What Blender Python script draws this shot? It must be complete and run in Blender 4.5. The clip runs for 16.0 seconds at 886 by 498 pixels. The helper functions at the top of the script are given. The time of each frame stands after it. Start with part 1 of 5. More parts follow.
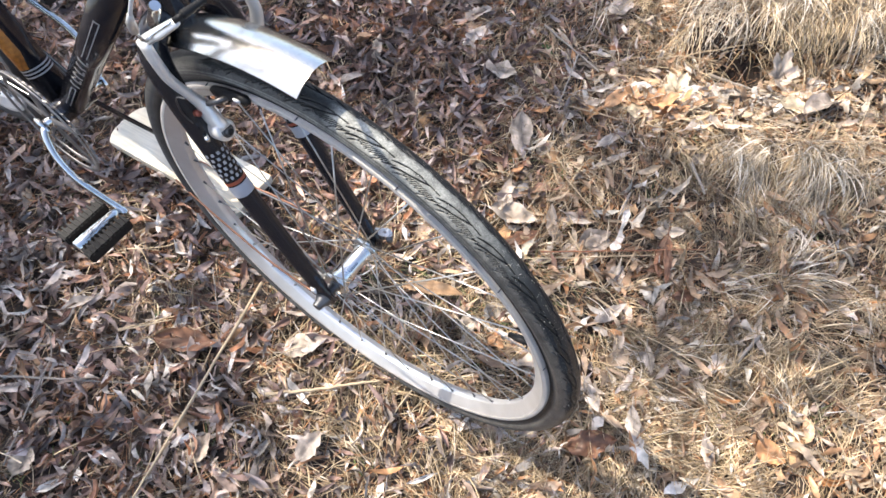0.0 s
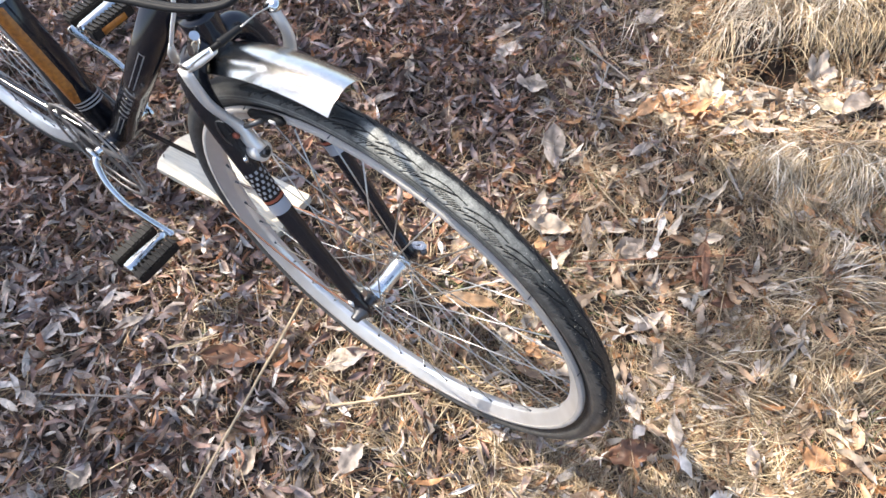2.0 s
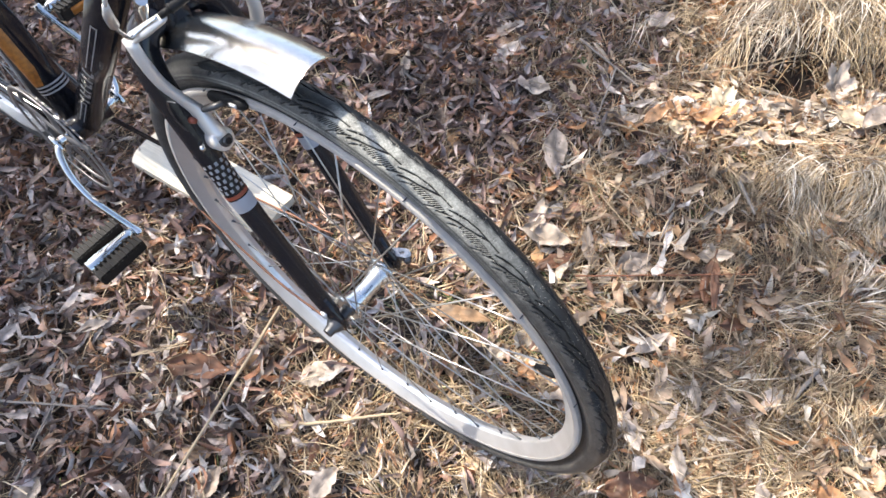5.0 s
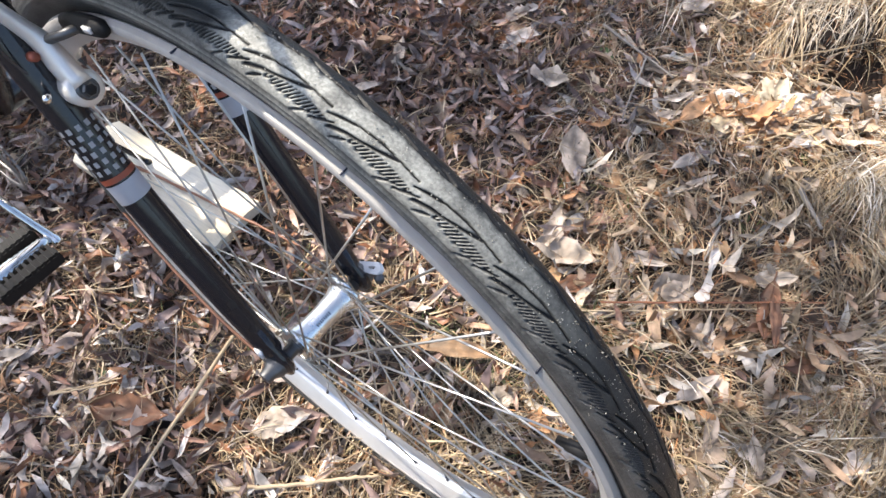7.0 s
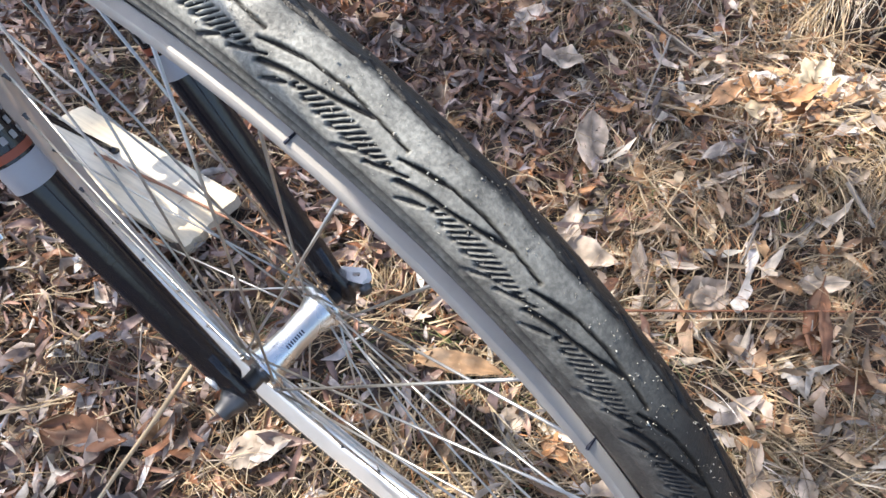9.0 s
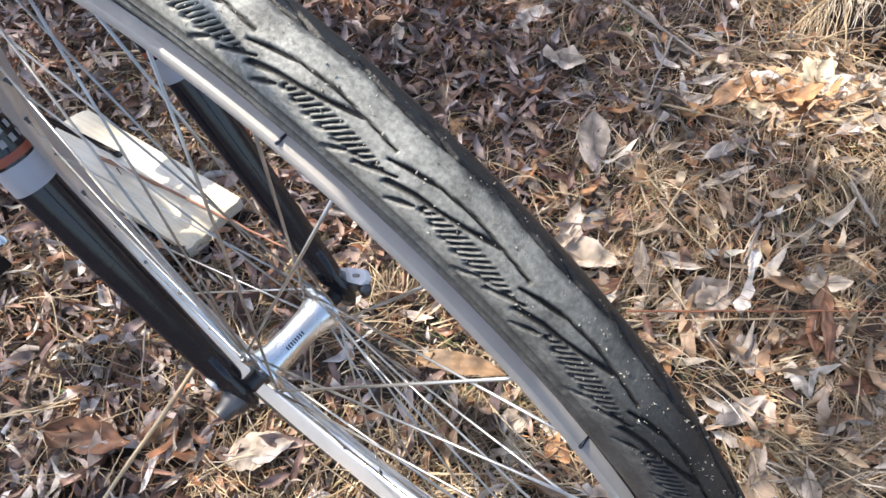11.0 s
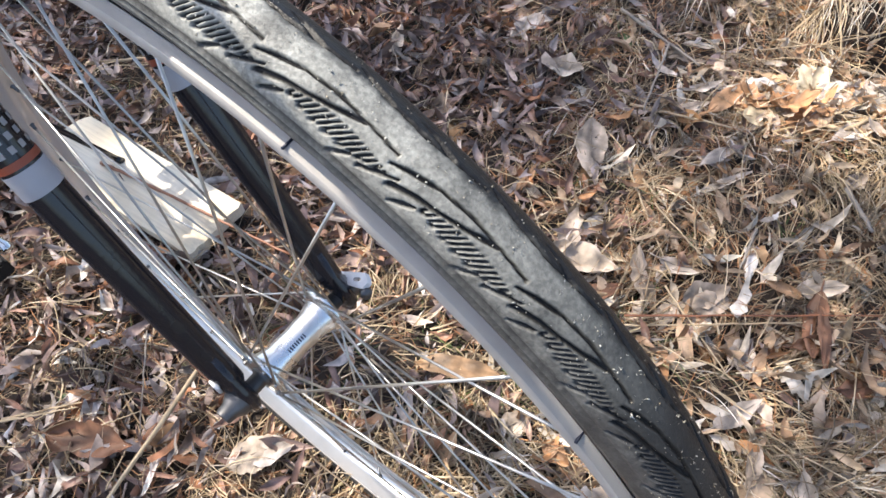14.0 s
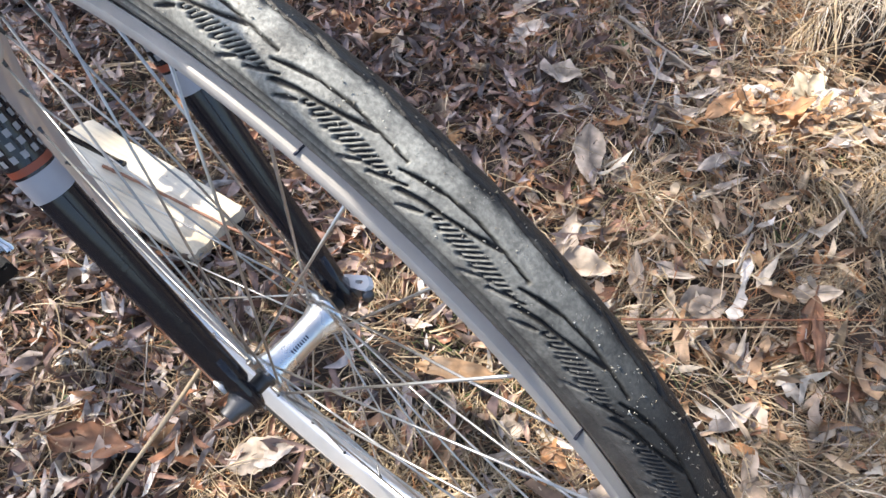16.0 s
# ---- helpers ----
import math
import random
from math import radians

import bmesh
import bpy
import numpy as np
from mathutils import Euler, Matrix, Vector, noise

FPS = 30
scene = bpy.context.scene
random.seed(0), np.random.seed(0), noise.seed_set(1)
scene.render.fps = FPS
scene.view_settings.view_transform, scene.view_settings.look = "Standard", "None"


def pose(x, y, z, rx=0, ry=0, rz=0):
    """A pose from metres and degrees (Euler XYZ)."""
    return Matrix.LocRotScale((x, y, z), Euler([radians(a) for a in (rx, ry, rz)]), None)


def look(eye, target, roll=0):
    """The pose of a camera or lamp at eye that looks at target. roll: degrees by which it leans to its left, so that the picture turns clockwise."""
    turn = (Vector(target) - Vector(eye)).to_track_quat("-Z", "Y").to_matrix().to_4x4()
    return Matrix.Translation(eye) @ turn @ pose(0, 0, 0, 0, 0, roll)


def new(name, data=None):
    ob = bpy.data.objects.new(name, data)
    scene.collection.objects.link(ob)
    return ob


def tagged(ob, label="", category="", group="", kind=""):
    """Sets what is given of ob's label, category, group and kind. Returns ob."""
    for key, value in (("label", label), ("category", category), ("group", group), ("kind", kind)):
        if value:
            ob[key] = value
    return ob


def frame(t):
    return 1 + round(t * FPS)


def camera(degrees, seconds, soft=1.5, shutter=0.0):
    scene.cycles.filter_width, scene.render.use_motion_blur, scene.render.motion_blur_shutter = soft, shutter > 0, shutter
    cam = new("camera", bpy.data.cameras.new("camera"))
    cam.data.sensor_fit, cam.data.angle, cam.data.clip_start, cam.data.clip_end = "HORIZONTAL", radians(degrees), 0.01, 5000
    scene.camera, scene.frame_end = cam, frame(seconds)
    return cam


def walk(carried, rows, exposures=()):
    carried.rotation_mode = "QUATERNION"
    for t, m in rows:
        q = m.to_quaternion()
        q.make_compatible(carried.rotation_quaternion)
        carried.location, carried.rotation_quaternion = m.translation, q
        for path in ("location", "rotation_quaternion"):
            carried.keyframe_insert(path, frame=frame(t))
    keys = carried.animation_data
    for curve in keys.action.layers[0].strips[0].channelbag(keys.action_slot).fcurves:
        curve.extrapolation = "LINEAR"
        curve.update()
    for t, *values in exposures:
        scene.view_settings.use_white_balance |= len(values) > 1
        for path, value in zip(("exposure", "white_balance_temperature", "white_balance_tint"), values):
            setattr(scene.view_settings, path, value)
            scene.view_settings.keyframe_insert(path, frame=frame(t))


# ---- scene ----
cam = camera(65.63, 16.0, 1.55)
PATH = [
    (0, (0.0178, 0.1338, 1.2003), (-0.0304, 0.6039, 0.3190), -1.06),
    (0.1, (0.0294, 0.1403, 1.2058), (-0.0271, 0.6094, 0.3245), -1.98),
    (0.2, (0.0355, 0.1445, 1.2100), (-0.0319, 0.6100, 0.3275), -2.11),
    (0.3, (0.0433, 0.1323, 1.2229), (-0.0504, 0.5965, 0.3421), -5.58),
    (0.4, (0.0459, 0.1290, 1.2216), (-0.0637, 0.6006, 0.3466), -8.65),
    (0.5, (0.0461, 0.1242, 1.2291), (-0.0661, 0.6048, 0.3594), -9.20),
    (1, (0.0432, 0.1162, 1.2127), (-0.0721, 0.6105, 0.3511), -8.69),
    (1.5, (0.0336, 0.1167, 1.2160), (-0.0773, 0.6049, 0.3503), -9.03),
    (2, (0.0307, 0.1194, 1.2120), (-0.0791, 0.6060, 0.3453), -8.68),
    (2.5, (0.0312, 0.1281, 1.2071), (-0.0772, 0.6112, 0.3383), -8.64),
    (3, (0.0331, 0.1242, 1.2068), (-0.0714, 0.6065, 0.3371), -8.34),
    (3.5, (0.0307, 0.1315, 1.2047), (-0.0717, 0.6183, 0.3372), -7.06),
    (6, (0.0393, 0.2116, 1.0364), (-0.0754, 0.7219, 0.1841), -5.95),
    (6.5, (0.0394, 0.2458, 0.9819), (-0.0820, 0.7652, 0.1360), -5.56),
    (7, (0.0335, 0.2776, 0.9236), (-0.0909, 0.8038, 0.0824), -6.71),
    (7.5, (0.0216, 0.3006, 0.8815), (-0.1106, 0.8290, 0.0428), -6.72),
    (8, (0.0238, 0.3266, 0.8549), (-0.1060, 0.8569, 0.0171), -6.48),
    (8.5, (0.0174, 0.3431, 0.8243), (-0.1110, 0.8664, -0.0181), -6.54),
    (9, (0.0170, 0.3462, 0.8224), (-0.1079, 0.8683, -0.0213), -6.71),
    (11.5, (0.0235, 0.3453, 0.8225), (-0.1107, 0.8701, -0.0181), -7.87),
    (12, (0.0248, 0.3448, 0.8224), (-0.1090, 0.8717, -0.0170), -8.09),
    (12.5, (0.0239, 0.3436, 0.8240), (-0.1097, 0.8715, -0.0147), -7.78),
    (13, (0.0241, 0.3412, 0.8265), (-0.1091, 0.8703, -0.0115), -7.55),
    (13.5, (0.0218, 0.3397, 0.8274), (-0.1116, 0.8700, -0.0098), -7.33),
    (14, (0.0226, 0.3398, 0.8283), (-0.1095, 0.8713, -0.0084), -7.41),
    (14.5, (0.0224, 0.3384, 0.8290), (-0.1086, 0.8707, -0.0074), -7.32),
    (15, (0.0246, 0.3358, 0.8312), (-0.1057, 0.8688, -0.0048), -7.23),
    (15.5, (0.0235, 0.3342, 0.8344), (-0.1058, 0.8691, -0.0006), -6.92),
    (16, (0.0211, 0.3341, 0.8360), (-0.1076, 0.8711, 0.0023), -6.78),
]
walk(cam, [(t, look(eye, target, roll)) for t, eye, target, roll in PATH], [(0, 0.55), (4, 0.53), (9, 0.39), (16, 0.39)])

# ---- light ----
SUN = Vector((-0.632, 0.203, 1.0)).normalized()
sun_data = bpy.data.lights.new("sun", "SUN")
sun_data.energy, sun_data.angle, sun_data.color = 5.35, radians(0.55), (1.0, 0.92, 0.81)
sun = new("sun", sun_data)
sun.matrix_world = look(SUN * 20, (0, 0, 0))
world = bpy.data.worlds.new("sky")
scene.world = world
world.use_nodes = True
wn = world.node_tree.nodes
sky = wn.new("ShaderNodeTexSky")
sky.sky_type, sky.sun_disc = "NISHITA", False
sky.dust_density, sky.air_density = 2.5, 0.9
sky.sun_elevation = math.asin(SUN.z)
sky.sun_rotation = math.atan2(SUN.x, SUN.y)
world.node_tree.links.new(sky.outputs[0], wn["Background"].inputs[0])
wn["Background"].inputs[1].default_value = 0.27


# ---- materials ----
def material(name, colour, rough=0.5, metal=0.0, second=None, scale=40.0, bump=0.0, bump_scale=200.0, coat=0.0, spread=0.5):
    """A principled surface with blotches at one scale and grain at another."""
    m = bpy.data.materials.new(name)
    m.use_nodes = True
    nt = m.node_tree
    b = nt.nodes["Principled BSDF"]
    b.inputs["Roughness"].default_value, b.inputs["Metallic"].default_value = rough, metal
    b.inputs["Coat Weight"].default_value = coat
    tc = nt.nodes.new("ShaderNodeTexCoord")
    n1 = nt.nodes.new("ShaderNodeTexNoise")
    n1.inputs["Scale"].default_value, n1.inputs["Detail"].default_value = scale, 6
    nt.links.new(tc.outputs["Object"], n1.inputs["Vector"])
    mix = nt.nodes.new("ShaderNodeMix")
    mix.data_type = "RGBA"
    mix.inputs[6].default_value = (*colour, 1)
    mix.inputs[7].default_value = (*(second or [c * 0.75 for c in colour]), 1)
    ramp = nt.nodes.new("ShaderNodeMapRange")
    ramp.inputs[1].default_value, ramp.inputs[2].default_value = 0.5 - spread / 2, 0.5 + spread / 2
    nt.links.new(n1.outputs["Fac"], ramp.inputs[0])
    nt.links.new(ramp.outputs[0], mix.inputs[0])
    nt.links.new(mix.outputs[2], b.inputs["Base Color"])
    rr = nt.nodes.new("ShaderNodeMapRange")
    rr.inputs[3].default_value, rr.inputs[4].default_value = max(0.02, rough * 0.75), min(1.0, rough * 1.3)
    nt.links.new(n1.outputs["Fac"], rr.inputs[0])
    nt.links.new(rr.outputs[0], b.inputs["Roughness"])
    if bump:
        n2 = nt.nodes.new("ShaderNodeTexNoise")
        n2.inputs["Scale"].default_value, n2.inputs["Detail"].default_value = bump_scale, 4
        nt.links.new(tc.outputs["Object"], n2.inputs["Vector"])
        bp = nt.nodes.new("ShaderNodeBump")
        bp.inputs["Strength"].default_value, bp.inputs["Distance"].default_value = bump, 0.001
        nt.links.new(n2.outputs["Fac"], bp.inputs["Height"])
        nt.links.new(bp.outputs[0], b.inputs["Normal"])
    return m


def many_coloured(name, colours, rough=0.7, islands=True, grain=60.0, through_light=0.0, patches=(0.55, 1.50)):
    """A surface whose pieces take their colours from a list, each with blotches and grain of its own."""
    m = bpy.data.materials.new(name)
    m.use_nodes = True
    nt = m.node_tree
    b = nt.nodes["Principled BSDF"]
    b.inputs["Roughness"].default_value = rough
    if islands:
        pick = nt.nodes.new("ShaderNodeNewGeometry").outputs["Random Per Island"]
    else:
        pick = nt.nodes.new("ShaderNodeObjectInfo").outputs["Random"]
    ramp = nt.nodes.new("ShaderNodeValToRGB")
    ramp.color_ramp.interpolation = "LINEAR"
    el = ramp.color_ramp.elements
    while len(el) < len(colours):
        el.new(0.5)
    for i, c in enumerate(colours):
        el[i].position, el[i].color = i / max(1, len(colours) - 1), (*c, 1)
    nt.links.new(pick, ramp.inputs[0])
    tc = nt.nodes.new("ShaderNodeTexCoord")
    n1 = nt.nodes.new("ShaderNodeTexNoise")
    n1.inputs["Scale"].default_value, n1.inputs["Detail"].default_value = grain, 8
    nt.links.new(tc.outputs["Object"], n1.inputs["Vector"])
    mul = nt.nodes.new("ShaderNodeMapRange")
    mul.inputs[1].default_value, mul.inputs[2].default_value = 0.3, 0.7
    mul.inputs[3].default_value, mul.inputs[4].default_value = 0.62, 1.22
    nt.links.new(n1.outputs["Fac"], mul.inputs[0])
    # damp and bleached patches a few centimetres wide
    n0 = nt.nodes.new("ShaderNodeTexNoise")
    n0.inputs["Scale"].default_value, n0.inputs["Detail"].default_value = 24.0, 3
    nt.links.new(tc.outputs["Object"], n0.inputs["Vector"])
    damp = nt.nodes.new("ShaderNodeMapRange")
    damp.inputs[1].default_value, damp.inputs[2].default_value = 0.38, 0.64
    damp.inputs[3].default_value, damp.inputs[4].default_value = patches
    nt.links.new(n0.outputs["Fac"], damp.inputs[0])
    tone = nt.nodes.new("ShaderNodeMath")
    tone.operation = "MULTIPLY"
    nt.links.new(mul.outputs[0], tone.inputs[0])
    nt.links.new(damp.outputs[0], tone.inputs[1])
    hsv = nt.nodes.new("ShaderNodeHueSaturation")
    nt.links.new(ramp.outputs[0], hsv.inputs["Color"])
    nt.links.new(tone.outputs[0], hsv.inputs["Value"])
    nt.links.new(hsv.outputs[0], b.inputs["Base Color"])
    bp = nt.nodes.new("ShaderNodeBump")
    bp.inputs["Strength"].default_value, bp.inputs["Distance"].default_value = 0.5, 0.0012
    n2 = nt.nodes.new("ShaderNodeTexNoise")
    n2.inputs["Scale"].default_value, n2.inputs["Detail"].default_value = grain * 5, 4
    nt.links.new(tc.outputs["Object"], n2.inputs["Vector"])
    nt.links.new(n2.outputs["Fac"], bp.inputs["Height"])
    nt.links.new(bp.outputs[0], b.inputs["Normal"])
    if through_light:
        tr = nt.nodes.new("ShaderNodeBsdfTranslucent")
        nt.links.new(hsv.outputs[0], tr.inputs["Color"])
        ms = nt.nodes.new("ShaderNodeMixShader")
        ms.inputs[0].default_value = through_light
        out = nt.nodes["Material Output"]
        nt.links.new(b.outputs[0], ms.inputs[1])
        nt.links.new(tr.outputs[0], ms.inputs[2])
        nt.links.new(ms.outputs[0], out.inputs[0])
    return m


M_SOIL = material("soil", (0.055, 0.038, 0.027), 0.95, 0, (0.022, 0.016, 0.012), 14, 1.0, 90, spread=0.35)
M_LEAF = many_coloured("leaf litter", [(0.42, 0.345, 0.295), (0.22, 0.150, 0.115), (0.57, 0.515, 0.475), (0.33, 0.205, 0.130), (0.69, 0.645, 0.60), (0.40, 0.20, 0.085), (0.50, 0.415, 0.345), (0.80, 0.745, 0.66), (0.30, 0.195, 0.14)], 0.42, True, 70, through_light=0.12, patches=(0.44, 1.62))
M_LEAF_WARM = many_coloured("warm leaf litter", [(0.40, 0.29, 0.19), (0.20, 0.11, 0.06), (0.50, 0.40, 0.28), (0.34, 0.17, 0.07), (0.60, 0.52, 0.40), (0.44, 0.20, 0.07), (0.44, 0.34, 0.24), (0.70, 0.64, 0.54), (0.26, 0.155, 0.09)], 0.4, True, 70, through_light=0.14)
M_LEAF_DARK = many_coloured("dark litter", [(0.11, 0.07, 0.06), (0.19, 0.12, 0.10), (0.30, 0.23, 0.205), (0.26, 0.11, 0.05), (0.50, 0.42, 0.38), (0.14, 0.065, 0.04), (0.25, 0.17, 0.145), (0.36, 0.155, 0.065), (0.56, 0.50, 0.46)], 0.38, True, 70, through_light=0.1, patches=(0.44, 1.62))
M_BROAD = many_coloured("broad leaf", [(0.40, 0.26, 0.15), (0.56, 0.44, 0.32), (0.30, 0.16, 0.08), (0.70, 0.61, 0.50), (0.46, 0.26, 0.12), (0.56, 0.40, 0.24), (0.34, 0.18, 0.09)], 0.6, True, 50, through_light=0.12)
M_BLEACHED = many_coloured("bleached leaf", [(0.54, 0.47, 0.39), (0.68, 0.63, 0.57), (0.44, 0.34, 0.25), (0.62, 0.55, 0.46), (0.42, 0.25, 0.13), (0.66, 0.61, 0.55)], 0.42, True, 60, through_light=0.12)
M_STRAW = many_coloured("straw", [(0.190, 0.128, 0.071), (0.579, 0.447, 0.273), (0.279, 0.190, 0.104), (0.739, 0.609, 0.415), (0.420, 0.304, 0.169), (0.149, 0.099, 0.057), (0.539, 0.399, 0.236), (0.240, 0.190, 0.095)], 0.45, True, 30, through_light=0.12)
M_STRAW_PALE = many_coloured("bleached straw", [(0.33, 0.25, 0.16), (0.70, 0.61, 0.48), (0.46, 0.37, 0.25), (0.82, 0.76, 0.67), (0.25, 0.18, 0.11), (0.62, 0.53, 0.41)], 0.42, True, 30, through_light=0.15)
M_NEEDLE = many_coloured("needles", [(0.26, 0.11, 0.045), (0.38, 0.185, 0.075), (0.17, 0.08, 0.04), (0.44, 0.24, 0.11)], 0.6, True, 60)
M_CRUMB = many_coloured("leaf crumbs", [(0.26, 0.18, 0.13), (0.12, 0.08, 0.055), (0.40, 0.32, 0.24), (0.20, 0.11, 0.07), (0.56, 0.48, 0.40), (0.30, 0.17, 0.09), (0.09, 0.06, 0.045)], 0.55, True, 90, through_light=0.1)
M_GREEN = many_coloured("green grass", [(0.07, 0.11, 0.03), (0.12, 0.16, 0.05), (0.17, 0.18, 0.07)], 0.5, True, 40)
M_RUBBER = material("tyre rubber", (0.028, 0.028, 0.029), 0.42, 0, (0.05, 0.049, 0.047), 60, 0.2, 700)


def dusty_shaded_rubber():
    """Black rubber, greyed by dust on the worn ribs of one flank; light and shade painted in."""
    m = material("dusty tyre rubber with painted shade", (0.008, 0.008, 0.009), 0.40, 0, (0.016, 0.016, 0.016), 60, 0.30, 1100)
    m.node_tree.nodes["Principled BSDF"].inputs["Specular IOR Level"].default_value = 0.25
    nt = m.node_tree
    b = nt.nodes["Principled BSDF"]
    base = b.inputs["Base Color"].links[0].from_socket
    rough = b.inputs["Roughness"].links[0].from_socket
    tc = nt.nodes.new("ShaderNodeTexCoord")
    xyz = nt.nodes.new("ShaderNodeSeparateXYZ")
    nt.links.new(tc.outputs["Object"], xyz.inputs[0])
    edge = nt.nodes.new("ShaderNodeTexNoise")
    edge.inputs["Scale"].default_value, edge.inputs["Detail"].default_value = 130, 6
    nt.links.new(tc.outputs["Object"], edge.inputs["Vector"])
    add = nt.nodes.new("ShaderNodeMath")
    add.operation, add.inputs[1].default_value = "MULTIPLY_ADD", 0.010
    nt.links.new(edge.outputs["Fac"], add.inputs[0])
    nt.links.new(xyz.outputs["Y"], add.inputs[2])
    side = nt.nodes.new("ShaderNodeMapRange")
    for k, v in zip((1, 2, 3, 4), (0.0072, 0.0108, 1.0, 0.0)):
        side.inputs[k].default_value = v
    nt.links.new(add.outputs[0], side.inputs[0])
    cloud = nt.nodes.new("ShaderNodeTexNoise")
    cloud.inputs["Scale"].default_value, cloud.inputs["Detail"].default_value = 55, 12
    cloud.inputs["Roughness"].default_value = 0.72
    nt.links.new(tc.outputs["Object"], cloud.inputs["Vector"])
    patch = nt.nodes.new("ShaderNodeMapRange")
    for k, v in zip((1, 2, 3, 4), (0.33, 0.65, 0.30, 1.0)):
        patch.inputs[k].default_value = v
    nt.links.new(cloud.outputs["Fac"], patch.inputs[0])
    speck = nt.nodes.new("ShaderNodeTexNoise")
    speck.inputs["Scale"].default_value, speck.inputs["Detail"].default_value = 600, 5
    nt.links.new(tc.outputs["Object"], speck.inputs["Vector"])
    grain = nt.nodes.new("ShaderNodeMapRange")
    for k, v in zip((1, 2, 3, 4), (0.38, 0.62, 0.70, 1.08)):
        grain.inputs[k].default_value = v
    nt.links.new(speck.outputs["Fac"], grain.inputs[0])
    both = nt.nodes.new("ShaderNodeMath")
    both.operation = "MULTIPLY"
    nt.links.new(patch.outputs[0], both.inputs[0])
    nt.links.new(grain.outputs[0], both.inputs[1])
    # paints groove shade and the mudguard's shadow by holding back the grey
    shade_attr = nt.nodes.new("ShaderNodeAttribute")
    shade_attr.attribute_name = "groove"
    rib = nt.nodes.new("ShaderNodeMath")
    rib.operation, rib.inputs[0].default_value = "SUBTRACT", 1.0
    nt.links.new(shade_attr.outputs["Fac"], rib.inputs[1])
    m1, m2, m3 = nt.nodes.new("ShaderNodeMath"), nt.nodes.new("ShaderNodeMath"), nt.nodes.new("ShaderNodeMath")
    m1.operation = m2.operation = m3.operation = "MULTIPLY"
    # grey fades downwards: the sun's fall-off round the tyre is put into the dust
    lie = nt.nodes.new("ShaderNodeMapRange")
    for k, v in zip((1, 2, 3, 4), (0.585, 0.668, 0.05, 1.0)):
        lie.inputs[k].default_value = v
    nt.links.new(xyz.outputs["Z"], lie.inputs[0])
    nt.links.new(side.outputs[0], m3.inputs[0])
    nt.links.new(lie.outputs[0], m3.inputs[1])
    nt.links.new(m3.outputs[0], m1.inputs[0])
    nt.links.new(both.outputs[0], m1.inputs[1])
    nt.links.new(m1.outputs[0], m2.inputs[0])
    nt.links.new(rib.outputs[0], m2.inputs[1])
    wide = nt.nodes.new("ShaderNodeMath")
    wide.operation = "ABSOLUTE"
    nt.links.new(xyz.outputs["Y"], wide.inputs[0])
    wall = nt.nodes.new("ShaderNodeMapRange")
    for k, v in zip((1, 2, 3, 4), (0.0115, 0.0145, 0.0, 0.6)):
        wall.inputs[k].default_value = v
    nt.links.new(wide.outputs[0], wall.inputs[0])
    streak = nt.nodes.new("ShaderNodeMath")
    streak.operation = "MULTIPLY"
    nt.links.new(wall.outputs[0], streak.inputs[0])
    nt.links.new(both.outputs[0], streak.inputs[1])
    dried = nt.nodes.new("ShaderNodeMix")
    dried.data_type = "RGBA"
    dried.inputs[7].default_value = (0.17, 0.165, 0.155, 1)
    nt.links.new(streak.outputs[0], dried.inputs[0])
    nt.links.new(base, dried.inputs[6])
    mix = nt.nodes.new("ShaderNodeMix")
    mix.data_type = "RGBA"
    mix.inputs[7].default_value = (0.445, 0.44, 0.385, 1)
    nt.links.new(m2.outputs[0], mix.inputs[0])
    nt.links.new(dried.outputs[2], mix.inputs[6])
    nt.links.new(mix.outputs[2], b.inputs["Base Color"])
    mr = nt.nodes.new("ShaderNodeMix")
    mr.inputs[3].default_value = 0.40
    nt.links.new(m2.outputs[0], mr.inputs[0])
    nt.links.new(rough, mr.inputs[2])
    nt.links.new(mr.outputs[0], b.inputs["Roughness"])
    return m


M_DUSTY_SHADED = dusty_shaded_rubber()
M_GRIT = many_coloured("grit", [(0.48, 0.46, 0.39), (0.62, 0.60, 0.54), (0.34, 0.29, 0.2)], 0.3, True, 300)
M_ALU = material("brushed aluminium", (0.66, 0.64, 0.605), 0.42, 0.75, (0.56, 0.55, 0.53), 25, 0.25, 700)
M_GUARD = material("scratched chrome", (0.66, 0.64, 0.59), 0.17, 1.0, (0.52, 0.49, 0.44), 60, 0.22, 420)
M_TRACK = material("worn braking track", (0.54, 0.505, 0.46), 0.58, 0.05, (0.40, 0.37, 0.335), 45, 0.12, 500)
M_RIM = material("rim aluminium", (0.71, 0.71, 0.71), 0.33, 0.62, (0.56, 0.55, 0.535), 22, 0.12, 500)
M_ARM = material("polished brake arm", (0.80, 0.77, 0.72), 0.36, 0.40, (0.68, 0.65, 0.61), 25, 0.10, 600)
M_CHROME = material("chrome", (0.78, 0.78, 0.77), 0.12, 1.0, (0.55, 0.54, 0.5), 30, 0.12, 160)
M_DULL = material("dull grey steel", (0.36, 0.345, 0.34), 0.42, 0.75, (0.20, 0.185, 0.175), 45, 0.2, 400)
M_COPPER = material("rusty copper-brown wire", (0.20, 0.095, 0.056), 0.36, 0.5, (0.10, 0.045, 0.03), 40, 0.3, 300)
M_HUB = material("polished aluminium", (0.84, 0.84, 0.83), 0.27, 1.0, (0.7, 0.7, 0.68), 30, 0.1, 300)
M_STEEL = material("steel wire", (0.56, 0.54, 0.50), 0.32, 0.80, (0.36, 0.34, 0.31), 60)
M_DARKSTEEL = material("dark steel", (0.13, 0.13, 0.135), 0.42, 0.8, (0.08, 0.08, 0.08), 60)
